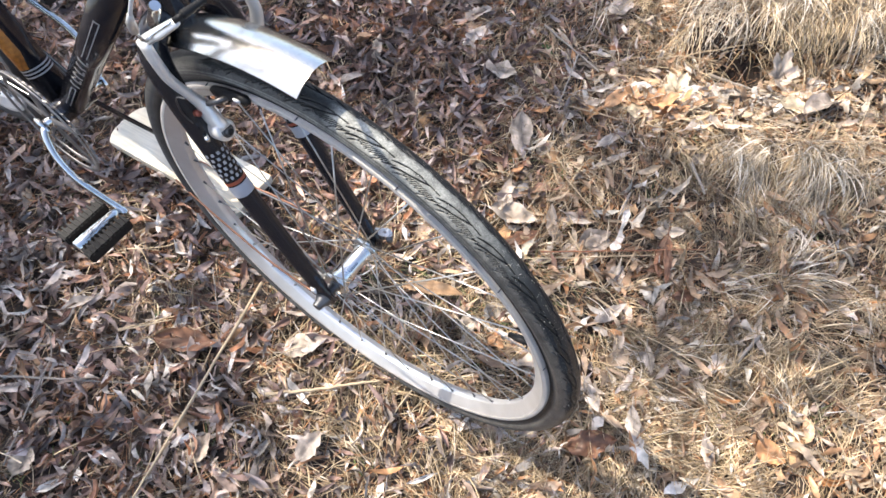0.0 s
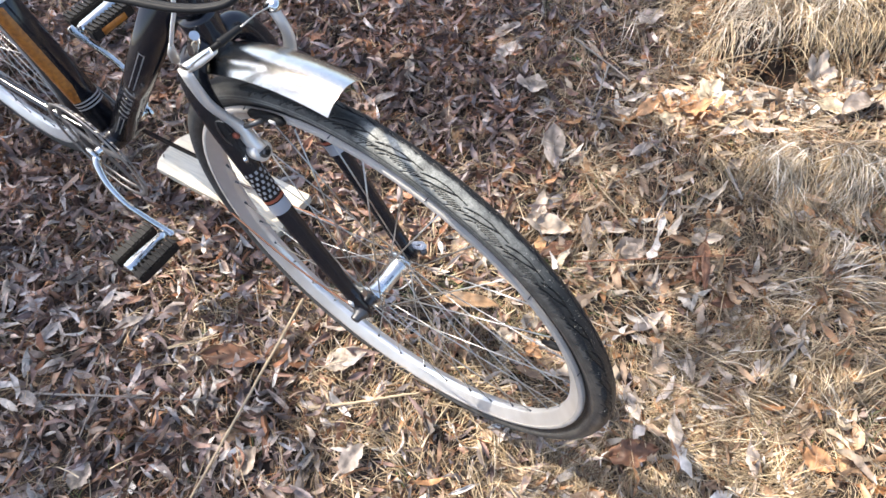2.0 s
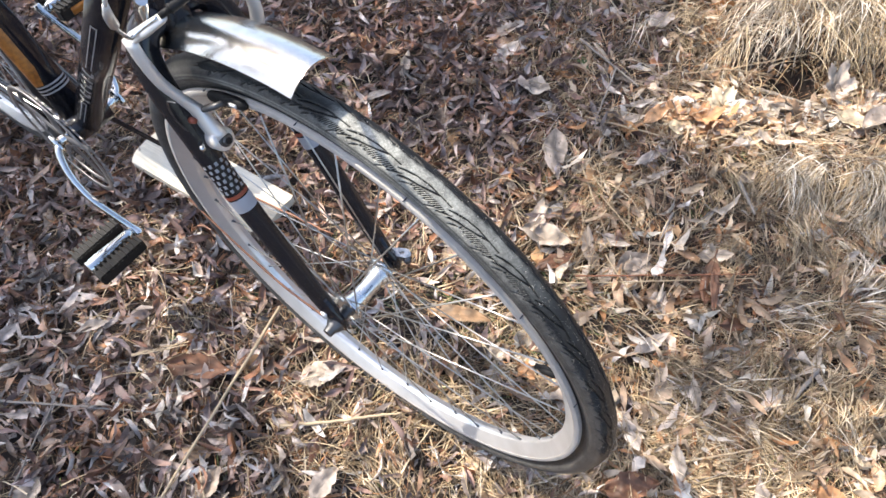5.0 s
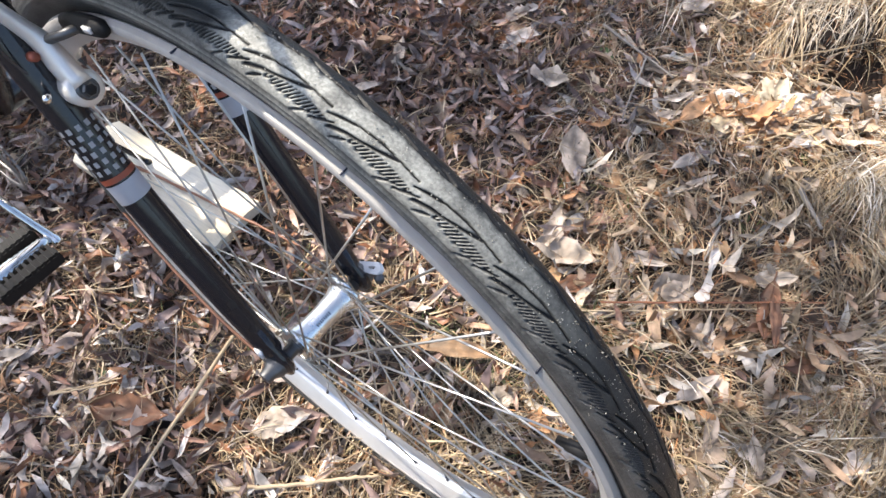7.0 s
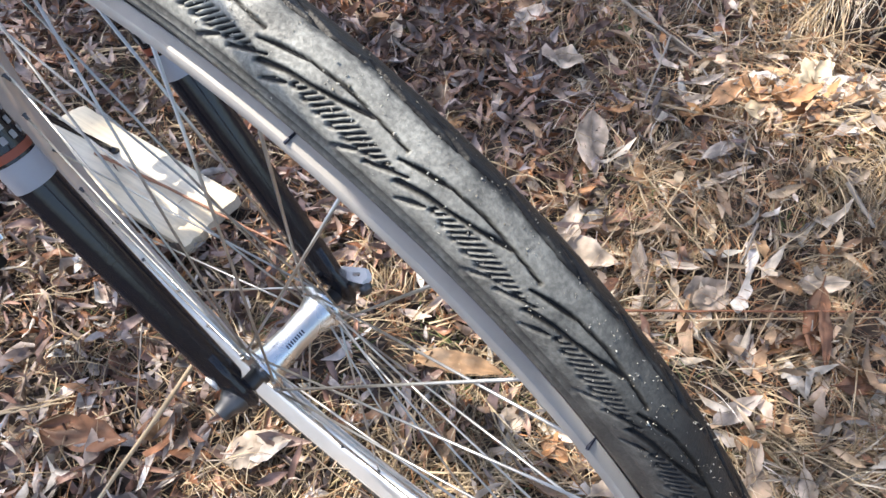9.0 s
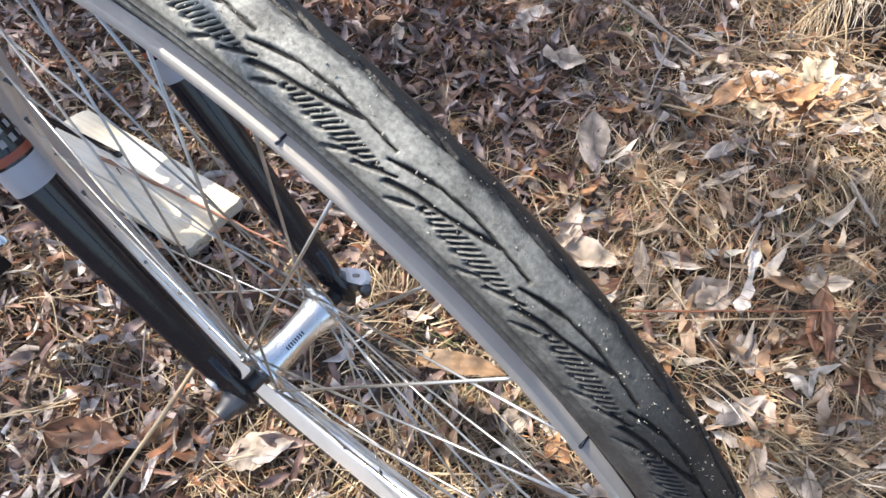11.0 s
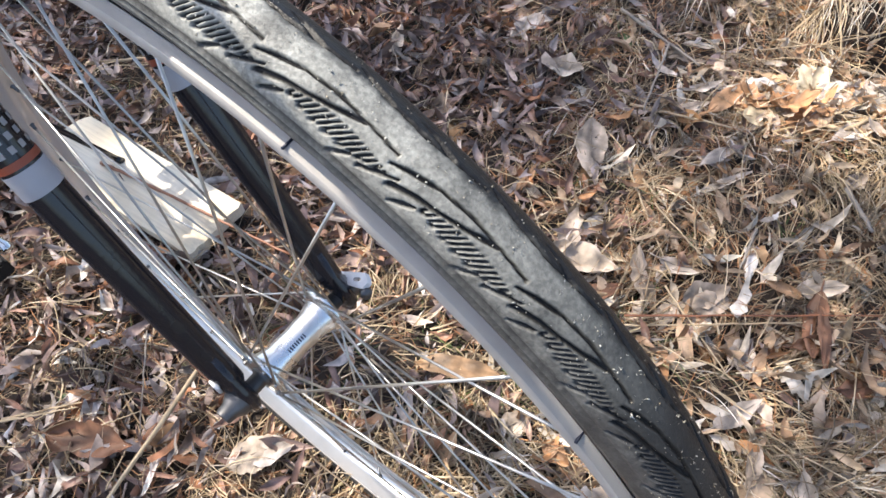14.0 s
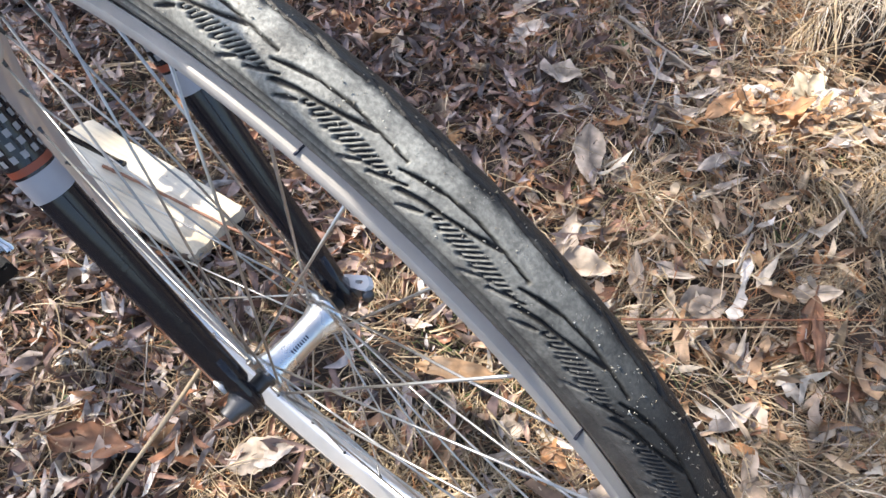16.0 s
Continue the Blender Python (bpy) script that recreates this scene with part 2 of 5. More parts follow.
M_BLACK = material("black paint", (0.008, 0.009, 0.015), 0.13, 0, (0.016, 0.015, 0.016), 45, 0.08, 260)
M_PLASTIC = material("black plastic", (0.008, 0.008, 0.009), 0.55, 0, (0.018, 0.017, 0.016), 50, 0.2, 600)
for black in (M_BLACK, M_PLASTIC):
    black.node_tree.nodes["Principled BSDF"].inputs["Specular IOR Level"].default_value = 0.5 if black is M_BLACK else 0.22
M_ORANGE = material("orange paint", (0.44, 0.17, 0.025), 0.36, 0.3, (0.16, 0.055, 0.012), 150, 0.4, 600, coat=0.3)
M_WHITE = material("white decal", (0.64, 0.64, 0.65), 0.4, 0, (0.66, 0.66, 0.66), 30)
M_CHECK = material("dull white print", (0.36, 0.36, 0.37), 0.4, 0, (0.24, 0.235, 0.235), 60)
M_BAND = material("greyed white paint", (0.39, 0.39, 0.42), 0.35, 0, (0.31, 0.31, 0.33), 40)
M_GREY = material("grey lettering", (0.30, 0.29, 0.29), 0.4, 0, (0.22, 0.21, 0.2), 30)
M_RED = material("red decal", (0.32, 0.07, 0.03), 0.4, 0, (0.2, 0.05, 0.03), 30)
M_REFLECT = material("amber reflector", (0.42, 0.16, 0.02), 0.3, 0, (0.26, 0.09, 0.01), 150, 0.5, 900)
M_INK = material("dark ink", (0.02, 0.025, 0.05), 0.5)


def grained(name):
    """Weathered wood with stains and grain running along it."""
    m = material(name, (0.82, 0.75, 0.61), 0.75, 0, (0.62, 0.51, 0.35), 9, spread=0.5)
    nt = m.node_tree
    b = nt.nodes["Principled BSDF"]
    base = b.inputs["Base Color"].links[0].from_socket
    tc, mp, fine, lines, bp, dark = (nt.nodes.new("ShaderNode" + k) for k in ("TexCoord", "Mapping", "TexNoise", "MapRange", "Bump", "HueSaturation"))
    mp.inputs["Scale"].default_value = (14, 260, 260)
    fine.inputs["Scale"].default_value, fine.inputs["Detail"].default_value = 1, 5
    lines.inputs[1].default_value, lines.inputs[2].default_value, lines.inputs[3].default_value, lines.inputs[4].default_value = 0.3, 0.6, 0.84, 1.04
    bp.inputs["Strength"].default_value, bp.inputs["Distance"].default_value = 0.5, 0.001
    nt.links.new(tc.outputs["Object"], mp.inputs["Vector"])
    nt.links.new(mp.outputs[0], fine.inputs["Vector"])
    nt.links.new(fine.outputs["Fac"], lines.inputs[0])
    nt.links.new(lines.outputs[0], dark.inputs["Value"])
    nt.links.new(base, dark.inputs["Color"])
    nt.links.new(dark.outputs[0], b.inputs["Base Color"])
    nt.links.new(fine.outputs["Fac"], bp.inputs["Height"])
    nt.links.new(bp.outputs[0], b.inputs["Normal"])
    return m


M_WOOD = grained("weathered wood")
M_TWIG = material("dry stem", (0.54, 0.42, 0.27), 0.6, 0, (0.38, 0.28, 0.17), 40, 0.5, 200)


# ---- mesh helpers ----
class Geo:
    def __init__(self):
        self.v, self.f = [], []

    def add(self, verts, faces):
        o = len(self.v)
        self.v.extend(tuple(p) for p in verts)
        self.f.extend(tuple(i + o for i in q) for q in faces)
        return self

    def mesh(self, name, mat, smooth=True):
        me = bpy.data.meshes.new(name)
        me.from_pydata(self.v, [], self.f)
        me.materials.append(mat)
        if smooth:
            me.polygons.foreach_set("use_smooth", [True] * len(me.polygons))
        me.update()
        return me


def part(name, geo, mat, parent=None, label="", smooth=True, sharp=None):
    ob = new(name, geo.mesh(name, mat, smooth))
    if sharp:
        ob.data.set_sharp_from_angle(angle=radians(sharp))
    if parent:
        ob.parent = parent
    if label:
        tagged(ob, label)
    return ob


def thing(name, at, label, category, group="", kind=""):
    ob = new(name)
    ob.matrix_world = at
    ob.empty_display_size = 0.05
    return tagged(ob, label, category, group, kind)


def tube(geo, pts, radii, seg=12, flat=1.0, side=None, caps=True):
    """A sweep along points; radii one or per point; flat scales it along side."""
    pts = [Vector(p) for p in pts]
    if not isinstance(radii, (list, tuple)):
        radii = [radii] * len(pts)
    ref = Vector(side) if side else None
    rings, prev = [], None
    for i, p in enumerate(pts):
        d = (pts[min(i + 1, len(pts) - 1)] - pts[max(i - 1, 0)]).normalized()
        if ref is not None:
            a = (ref - d * ref.dot(d)).normalized()
        elif prev is None:
            a = d.orthogonal().normalized()
        else:
            a = (prev - d * prev.dot(d)).normalized()
        prev = a
        b = d.cross(a)
        rings.append([p + (a * math.cos(k) * flat + b * math.sin(k)) * radii[i] for k in [2 * math.pi * j / seg for j in range(seg)]])
    v = [q for r in rings for q in r]
    f = [(i * seg + j, i * seg + (j + 1) % seg, (i + 1) * seg + (j + 1) % seg, (i + 1) * seg + j) for i in range(len(pts) - 1) for j in range(seg)]
    if caps:
        f.append(tuple(reversed(range(seg))))
        f.append(tuple((len(pts) - 1) * seg + j for j in range(seg)))
    return geo.add(v, f)


def smooth_line(pts, n=24):
    """A Catmull-Rom line through points."""
    pts = [Vector(p) for p in pts]
    q = [pts[0] * 2 - pts[1]] + pts + [pts[-1] * 2 - pts[-2]]
    out = []
    for k in range(n + 1):
        s = k / n * (len(pts) - 1)
        i = min(int(s), len(pts) - 2)
        t = s - i
        a, b, c, d = q[i:i + 4]
        out.append(0.5 * (2 * b + (c - a) * t + (2 * a - 5 * b + 4 * c - d) * t * t + (3 * b - a - 3 * c + d) * t ** 3))
    return out


def lathe(geo, profile, seg=48, centre=(0, 0, 0), closed=False):
    """Turns (radius, y) pairs round the y axis."""
    c, m = Vector(centre), len(profile)
    v = [c + Vector((r * math.sin(a), y, r * math.cos(a))) for a in [2 * math.pi * k / seg for k in range(seg)] for r, y in profile]
    e = m if closed else m - 1
    f = [(k * m + i, k * m + (i + 1) % m, ((k + 1) % seg) * m + (i + 1) % m, ((k + 1) % seg) * m + i) for k in range(seg) for i in range(e)]
    return geo.add(v, f)


def block(geo, size, m=Matrix(), bevel=0.15):
    """A box with chamfered edges, at the pose m."""
    bm = bmesh.new()
    bmesh.ops.create_cube(bm, size=1)
    bmesh.ops.scale(bm, vec=size, verts=bm.verts)
    if bevel:
        bmesh.ops.bevel(bm, geom=bm.edges[:], offset=min(size) * bevel, segments=2, affect="EDGES")
    bm.verts.index_update()
    v = [m @ x.co for x in bm.verts]
    f = [[x.index for x in q.verts] for q in bm.faces]
    bm.free()
    return geo.add(v, f)


# ---- ground ----
def ease(x, lo, hi):
    t = max(0.0, min(1.0, (x - lo) / (hi - lo)))
    return t * t * (3 - 2 * t)


def height(x, y):
    """The lie of the ground: hummocks, a grassy ledge and two small holes below its tufts."""
    z = 0.016 * noise.noise((x * 1.7 + 3, y * 1.7, 0)) + 0.010 * noise.noise((x * 5, y * 5, 4)) + 0.009 * noise.noise((x * 11, y * 11, 7)) + 0.007 * noise.noise((x * 23, y * 23, 5))
    z += 0.028 * math.exp(-((x + 0.20) ** 2 + (y - 0.54) ** 2) / 0.06)
    edge = 1.335 + 0.03 * noise.noise((x * 6, 2.0, 1.0))
    z += 0.085 * ease(x, 0.40, 0.56) * ease(y, edge, edge + 0.045) * (1 - ease(y, 1.6, 2.2)) * (1 - ease(x, 1.0, 1.8))
    z += 0.045 * math.exp(-((x - 0.66) ** 2 / 0.03 + (y - 1.04) ** 2 / 0.0022))
    z -= 0.12 * math.exp(-((x - 0.590) ** 2 / 0.0042 + (y - 1.283) ** 2 / 0.0013)) + 0.06 * math.exp(-((x - 0.59) ** 2 / 0.0009 + (y - 0.985) ** 2 / 0.0005))
    z -= 0.05 * math.exp(-((x - 0.485) ** 2 / 0.0012 + (y - 1.345) ** 2 / 0.0005))
    return z - 0.006


def sheet():
    g = Geo()
    def axis(lo, hi, fine):
        a = list(np.arange(lo, hi + 1e-6, fine))
        step, x = fine, a[-1]
        while x < 90:
            step *= 1.35
            x += step
            a.append(x)
        step, x, pre = fine, lo, []
        while x > -90:
            step *= 1.35
            x -= step
            pre.append(x)
        return pre[::-1] + a
    xs, ys = axis(-1.7, 1.2, 0.02), axis(-0.3, 2.3, 0.02)
    v = [(x, y, height(x, y)) for y in ys for x in xs]
    n = len(xs)
    f = [(j * n + i, j * n + i + 1, (j + 1) * n + i + 1, (j + 1) * n + i) for j in range(len(ys) - 1) for i in range(n - 1)]
    g.add(v, f)
    return tagged(part("ground", g, M_SOIL), "dark brown soil under leaf litter and dry grass", "ground", kind="structure")


ground = sheet()
rng = random.Random(11)


def leaf(geo, x, y, z, length, width, yaw, tilt, roll, bend, fold, rows=4, lobes=0.0, r=rng):
    """One dry leaf: a curved, folded blade with a pointed tip."""
    m = Matrix.Translation((x, y, z)) @ Euler((roll, tilt, yaw)).to_matrix().to_4x4()
    v, f = [], []
    for i in range(rows + 1):
        s = i / rows
        w = width * 0.5 * max(0.04, math.sin(math.pi * s ** 0.85)) ** 0.8
        if lobes:
            w *= 1 + lobes * math.sin(s * 19)
        zc = bend * (s - 0.5) ** 2 * length * 2
        curl = fold * w * (0.7 + 0.6 * r.random())
        px = (s - 0.5) * length
        j = width * 0.16
        v += [m @ Vector((px + r.gauss(0, j), -w * r.uniform(0.75, 1.15), zc + curl + r.gauss(0, j))), m @ Vector((px, r.gauss(0, j * 0.4), zc + r.gauss(0, j * 0.4))), m @ Vector((px + r.gauss(0, j), w * r.uniform(0.75, 1.15), zc + curl * (0.4 + r.random()) + r.gauss(0, j)))]
    for i in range(rows):
        a = i * 3
        f += [(a, a + 3, a + 4, a + 1), (a + 1, a + 4, a + 5, a + 2)]
    geo.add(v, f)


def straw(geo, x, y, z, length, width, yaw, rise, arch, wig, n=5):
    """A dry blade of grass, V-shaped across, that arches over and lies down."""
    v, f = [], []
    p, a, e = Vector((x, y, z)), yaw, rise
    for i in range(n + 1):
        s = i / n
        d = Vector((math.cos(a) * math.cos(e), math.sin(a) * math.cos(e), math.sin(e)))
        side = Vector((-math.sin(a), math.cos(a), 0)) * width * (1 - 0.75 * s)
        v += [p - side, p + Vector((0, 0, width * 0.7)), p + side]
        p = p + d * length / n
        e -= arch / n
        a += wig / n
        ground_z = height(p.x, p.y) + 0.004
        if p.z < ground_z:
            p.z, e = ground_z + 0.002, max(e, 0.0)
    for i in range(n):
        b = i * 3
        f += [(b, b + 3, b + 4, b + 1), (b + 1, b + 4, b + 5, b + 2)]
    geo.add(v, f)


def grassiness(x, y):
    """How far dry grass takes over from leaf litter."""
    g = 0.5 + 0.9 * noise.noise((x * 2.2, y * 2.2, 9)) + 0.5 * noise.noise((x * 6, y * 6, 2))
    g += 0.75 * max(0, min(1, (x - 0.02) / 0.35)) + 0.35 * max(0, min(1, (0.75 - y) / 0.4)) * max(0, min(1, (x + 0.45) / 0.3)) - 0.50 * max(0, min(1, (-0.24 - x) / 0.3)) - 0.35 * max(0, min(1, (y - 1.05) / 0.5)) * (1 if x < 0.55 else 0)
    g += 0.3 * max(0, min(1, (x + 0.1) / 0.2)) * max(0, min(1, (1.0 - y) / 0.2)) - 0.40 * math.exp(-((x - 0.42) ** 2 / 0.02 + (y - 0.74) ** 2 / 0.015))
    return max(0.0, min(1.0, g))


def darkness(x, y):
    """Where the darker litter lies; part of the shade there is put into its colour."""
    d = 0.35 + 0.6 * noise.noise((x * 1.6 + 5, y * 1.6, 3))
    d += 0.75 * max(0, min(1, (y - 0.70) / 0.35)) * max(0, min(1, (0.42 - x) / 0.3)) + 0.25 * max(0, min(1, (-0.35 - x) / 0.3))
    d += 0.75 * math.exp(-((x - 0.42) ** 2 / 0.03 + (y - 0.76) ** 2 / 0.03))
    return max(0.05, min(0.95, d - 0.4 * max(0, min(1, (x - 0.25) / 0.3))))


def hole(x, y):
    """Bare dark soil in the small holes below the tufts."""
    return ((x - 0.590) / 0.086) ** 2 + ((y - 1.280) / 0.046) ** 2 < 1 or ((x - 0.59) / 0.032) ** 2 + ((y - 0.985) / 0.022) ** 2 < 1 or ((x - 0.485) / 0.035) ** 2 + ((y - 1.345) / 0.022) ** 2 < 1


def hollow(x, y):
    """Where grass leaves little room for fallen leaves."""
    return hole(x, y) or (x > 0.5 and y > 1.36) or ((x - 0.66) / 0.20) ** 2 + ((y - 1.04) / 0.07) ** 2 < 1


def flow(x, y):
    """The way in which the grass is combed about a place."""
    return 4.5 * noise.noise((x * 2.6 + 7, y * 2.6, 17)) + 2.0 * noise.noise((x * 9, y * 9, 18))


def reach(x, y):
    """0 in the middle of the thick litter, 1 about its edge."""
    return ((x + 0.22) / 1.45) ** 4 + ((y - 0.95) / 0.95) ** 4


def spot():
    """A chance place in the thick litter, which thins out unevenly at its edge."""
    while True:
        x, y = rng.uniform(-1.95, 1.5), rng.uniform(-0.25, 2.15)
        if rng.random() < (1.5 - reach(x, y)) / 0.85 + 0.35 * noise.noise((x * 3, y * 3, 12)) and not hole(x, y):
            return x, y


def litter():
    pale, dark, warm = Geo(), Geo(), Geo()
    for _ in range(28000):
        x, y = spot()
        if rng.random() < grassiness(x, y) * 0.60 or (hollow(x, y) and rng.random() < 0.85):
            continue
        L = rng.uniform(0.018, 0.040) if rng.random() < 0.4 else rng.uniform(0.033, 0.064)
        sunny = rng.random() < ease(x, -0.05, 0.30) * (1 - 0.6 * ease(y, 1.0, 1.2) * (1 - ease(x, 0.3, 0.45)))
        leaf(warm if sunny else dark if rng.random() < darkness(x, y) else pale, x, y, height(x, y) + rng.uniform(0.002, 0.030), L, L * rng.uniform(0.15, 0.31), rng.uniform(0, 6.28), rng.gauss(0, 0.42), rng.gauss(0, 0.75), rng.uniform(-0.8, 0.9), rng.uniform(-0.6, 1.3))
    for _ in range(5000):
        x, y = spot()
        if hollow(x, y):
            continue
        L = rng.uniform(0.008, 0.026)
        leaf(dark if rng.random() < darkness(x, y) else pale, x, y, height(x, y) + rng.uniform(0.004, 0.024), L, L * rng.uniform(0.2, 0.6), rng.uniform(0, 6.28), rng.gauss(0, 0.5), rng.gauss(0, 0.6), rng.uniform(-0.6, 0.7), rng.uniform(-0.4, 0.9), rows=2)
    tagged(part("leaf_litter", pale, M_LEAF), "pale tan dry narrow leaves strewn over the ground", "leaf litter", kind="stuff")
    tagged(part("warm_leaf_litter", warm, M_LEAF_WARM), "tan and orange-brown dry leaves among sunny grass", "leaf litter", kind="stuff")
    tagged(part("dark_leaf_litter", dark, M_LEAF_DARK), "dark purplish-brown leaves, strewn thickest where the ground is shaded", "leaf litter", kind="stuff")


def broad_litter():
    g = Geo()
    for _ in range(230):
        x, y = spot()
        L = rng.uniform(0.03, 0.065)
        leaf(g, x, y, height(x, y) + rng.uniform(0.008, 0.022), L, L * rng.uniform(0.35, 0.6), rng.uniform(0, 6.28), rng.gauss(0, 0.3), rng.gauss(0, 0.45), rng.uniform(-0.8, 0.8), rng.uniform(-0.6, 0.9), rows=6, lobes=0.2)
    # heap of larger leaves before the grass bank
    for k in range(56):
        x, y = (rng.gauss(0.44, 0.10), rng.gauss(1.17, 0.04)) if k < 34 else (rng.gauss(0.70, 0.08), rng.gauss(1.22, 0.05))
        L = rng.uniform(0.03, 0.08)
        leaf(g, x, y, height(x, y) + rng.uniform(0.012, 0.030), L, L * rng.uniform(0.15, 0.45), rng.gauss(0.3, 0.6) + rng.choice((0, math.pi)), rng.gauss(0, 0.25), rng.gauss(0, 0.4), rng.uniform(-0.8, 0.8), rng.uniform(-0.5, 0.8), rows=6, lobes=0.25)
    white = Geo()
    for k in range(240):
        x, y = (rng.uniform(0.0, 0.85), rng.uniform(0.25, 0.95)) if k < 90 else (rng.gauss(0.38, 0.08), rng.gauss(1.17, 0.035)) if k < 140 else (rng.gauss(0.60, 0.15), rng.gauss(1.20, 0.04))
        if hole(x, y):
            continue
        L = rng.uniform(0.035, 0.080)
        leaf(white, x, y, height(x, y) + rng.uniform(0.012, 0.028), L, L * rng.uniform(0.16, 0.42), flow(x, y) + rng.gauss(0, 0.9), rng.gauss(0, 0.35), rng.gauss(0, 0.5), rng.uniform(-0.9, 0.9), rng.uniform(-0.7, 1.0), rows=7, lobes=0.22)
    tagged(part("bleached_leaf_litter", white, M_BLEACHED), "bleached whitish dry leaves on the sunlit grass", "leaf litter", kind="stuff")
    tagged(part("broad_leaf_litter", g, M_BROAD), "tan and brown broad dry leaves on the ground", "leaf litter", kind="stuff")


def dry_grass():
    g = Geo()
    for _ in range(8500):
        x, y = spot()
        if rng.random() > 0.16 + 0.84 * grassiness(x, y):
            continue
        straw(g, x, y, height(x, y) + rng.uniform(0, 0.026), rng.uniform(0.05, 0.15), rng.uniform(0.0006, 0.0015), flow(x, y) + rng.gauss(0, 0.7), rng.uniform(0.0, 0.6), rng.uniform(0.4, 2.2), rng.gauss(0, 0.8))
    for _ in range(1280):
        x, y = spot()
        k = grassiness(x, y)
        if rng.random() > k:
            continue
        yaw = flow(x, y) + rng.gauss(0, 0.4)
        for _ in range(rng.randint(7, 20)):
            bx, by = x + rng.gauss(0, 0.012), y + rng.gauss(0, 0.012)
            straw(g, bx, by, height(bx, by), rng.uniform(0.03, 0.11), rng.uniform(0.0005, 0.0012), yaw + rng.gauss(0, 0.45), rng.uniform(0.3, 1.15), rng.uniform(1.0, 2.6), rng.gauss(0, 0.7), 6)
    pale = Geo()
    # drooping tufts on the ledge and the hummock, each combed one way
    for cx, cy, sx, sy, tufts, long in ((0.76, 1.47, 0.17, 0.06, 110, 0.15), (0.66, 1.04, 0.11, 0.03, 46, 0.12), (0.62, 0.80, 0.11, 0.12, 34, 0.11), (0.52, 0.60, 0.12, 0.10, 28, 0.10)):
        for _ in range(tufts):
            x, y, rise = rng.gauss(cx, sx), rng.gauss(cy, sy), rng.uniform(0.5, 1.1)
            yaw = rng.gauss(-1.9, 0.45) if cy > 1 else flow(x, y) + rng.gauss(0, 0.4)
            bright = rng.random() < (0.52 if cy > 1 else 0.25)
            for _ in range(rng.randint(10, 30)):
                bx, by = x + rng.gauss(0, 0.012), y + rng.gauss(0, 0.012)
                straw(pale if bright else g, bx, by, height(bx, by), long * rng.uniform(0.5, 1.3), rng.uniform(0.0007, 0.0017), yaw + rng.gauss(0, 0.28), rise + rng.gauss(0, 0.2), rng.uniform(1.5, 2.6), rng.gauss(0, 0.35), 7)
    # a fringe that hangs over the edge of the ledge
    for _ in range(520):
        x = rng.uniform(0.42, 1.0)
        y = 1.385 + rng.gauss(0, 0.012)
        if abs(x - 0.60) < 0.085 and rng.random() < 0.85:
            continue
        straw(pale if rng.random() < 0.4 else g, x, y, height(x, y), rng.uniform(0.06, 0.12), rng.uniform(0.0005, 0.0012), rng.gauss(-1.75, 0.35), rng.uniform(0.2, 0.8), rng.uniform(1.6, 2.8), rng.gauss(0, 0.3), 7)
    # loose bright straw and stalks in front of the bank
    for _ in range(420):
        x, y = rng.gauss(0.56, 0.12), rng.gauss(1.19, 0.035)
        if abs(x - 0.59) < 0.10 and y > 1.20:
            continue
        straw(pale, x, y, height(x, y) + 0.012, rng.uniform(0.05, 0.15), rng.uniform(0.0006, 0.0015), rng.gauss(0.15, 0.5) + rng.choice((0, math.pi)), rng.uniform(0.0, 0.3), rng.uniform(0.1, 0.6), rng.gauss(0, 0.3), 5)
    for _ in range(300):
        x, y = rng.gauss(0.16, 0.25), rng.gauss(0.36, 0.16)
        yaw = flow(x, y) + rng.gauss(0, 0.4)
        for _ in range(rng.randint(6, 16)):
            bx, by = x + rng.gauss(0, 0.015), y + rng.gauss(0, 0.015)
            straw(pale if rng.random() < 0.15 else g, bx, by, height(bx, by), rng.uniform(0.03, 0.10), rng.uniform(0.0006, 0.0014), yaw + rng.gauss(0, 0.5), rng.uniform(0.2, 1.0), rng.uniform(1.0, 2.6), rng.gauss(0, 0.7), 5)
    for _ in range(170):
        x, y = rng.gauss(0.38, 0.15), rng.gauss(0.50, 0.09)
        yaw = flow(x, y) + rng.gauss(0, 0.4)
        for _ in range(rng.randint(6, 14)):
            bx, by = x + rng.gauss(0, 0.015), y + rng.gauss(0, 0.015)
            straw(pale if rng.random() < 0.15 else g, bx, by, height(bx, by), rng.uniform(0.03, 0.10), rng.uniform(0.0006, 0.0014), yaw + rng.gauss(0, 0.5), rng.uniform(0.2, 1.0), rng.uniform(1.0, 2.6), rng.gauss(0, 0.7), 5)
    tagged(part("bleached_grass", pale, M_STRAW_PALE), "bleached pale straw in drooping tufts", "grass", kind="stuff")
    tagged(part("dry_grass", g, M_STRAW), "matted pale dry grass blades", "grass", kind="stuff")


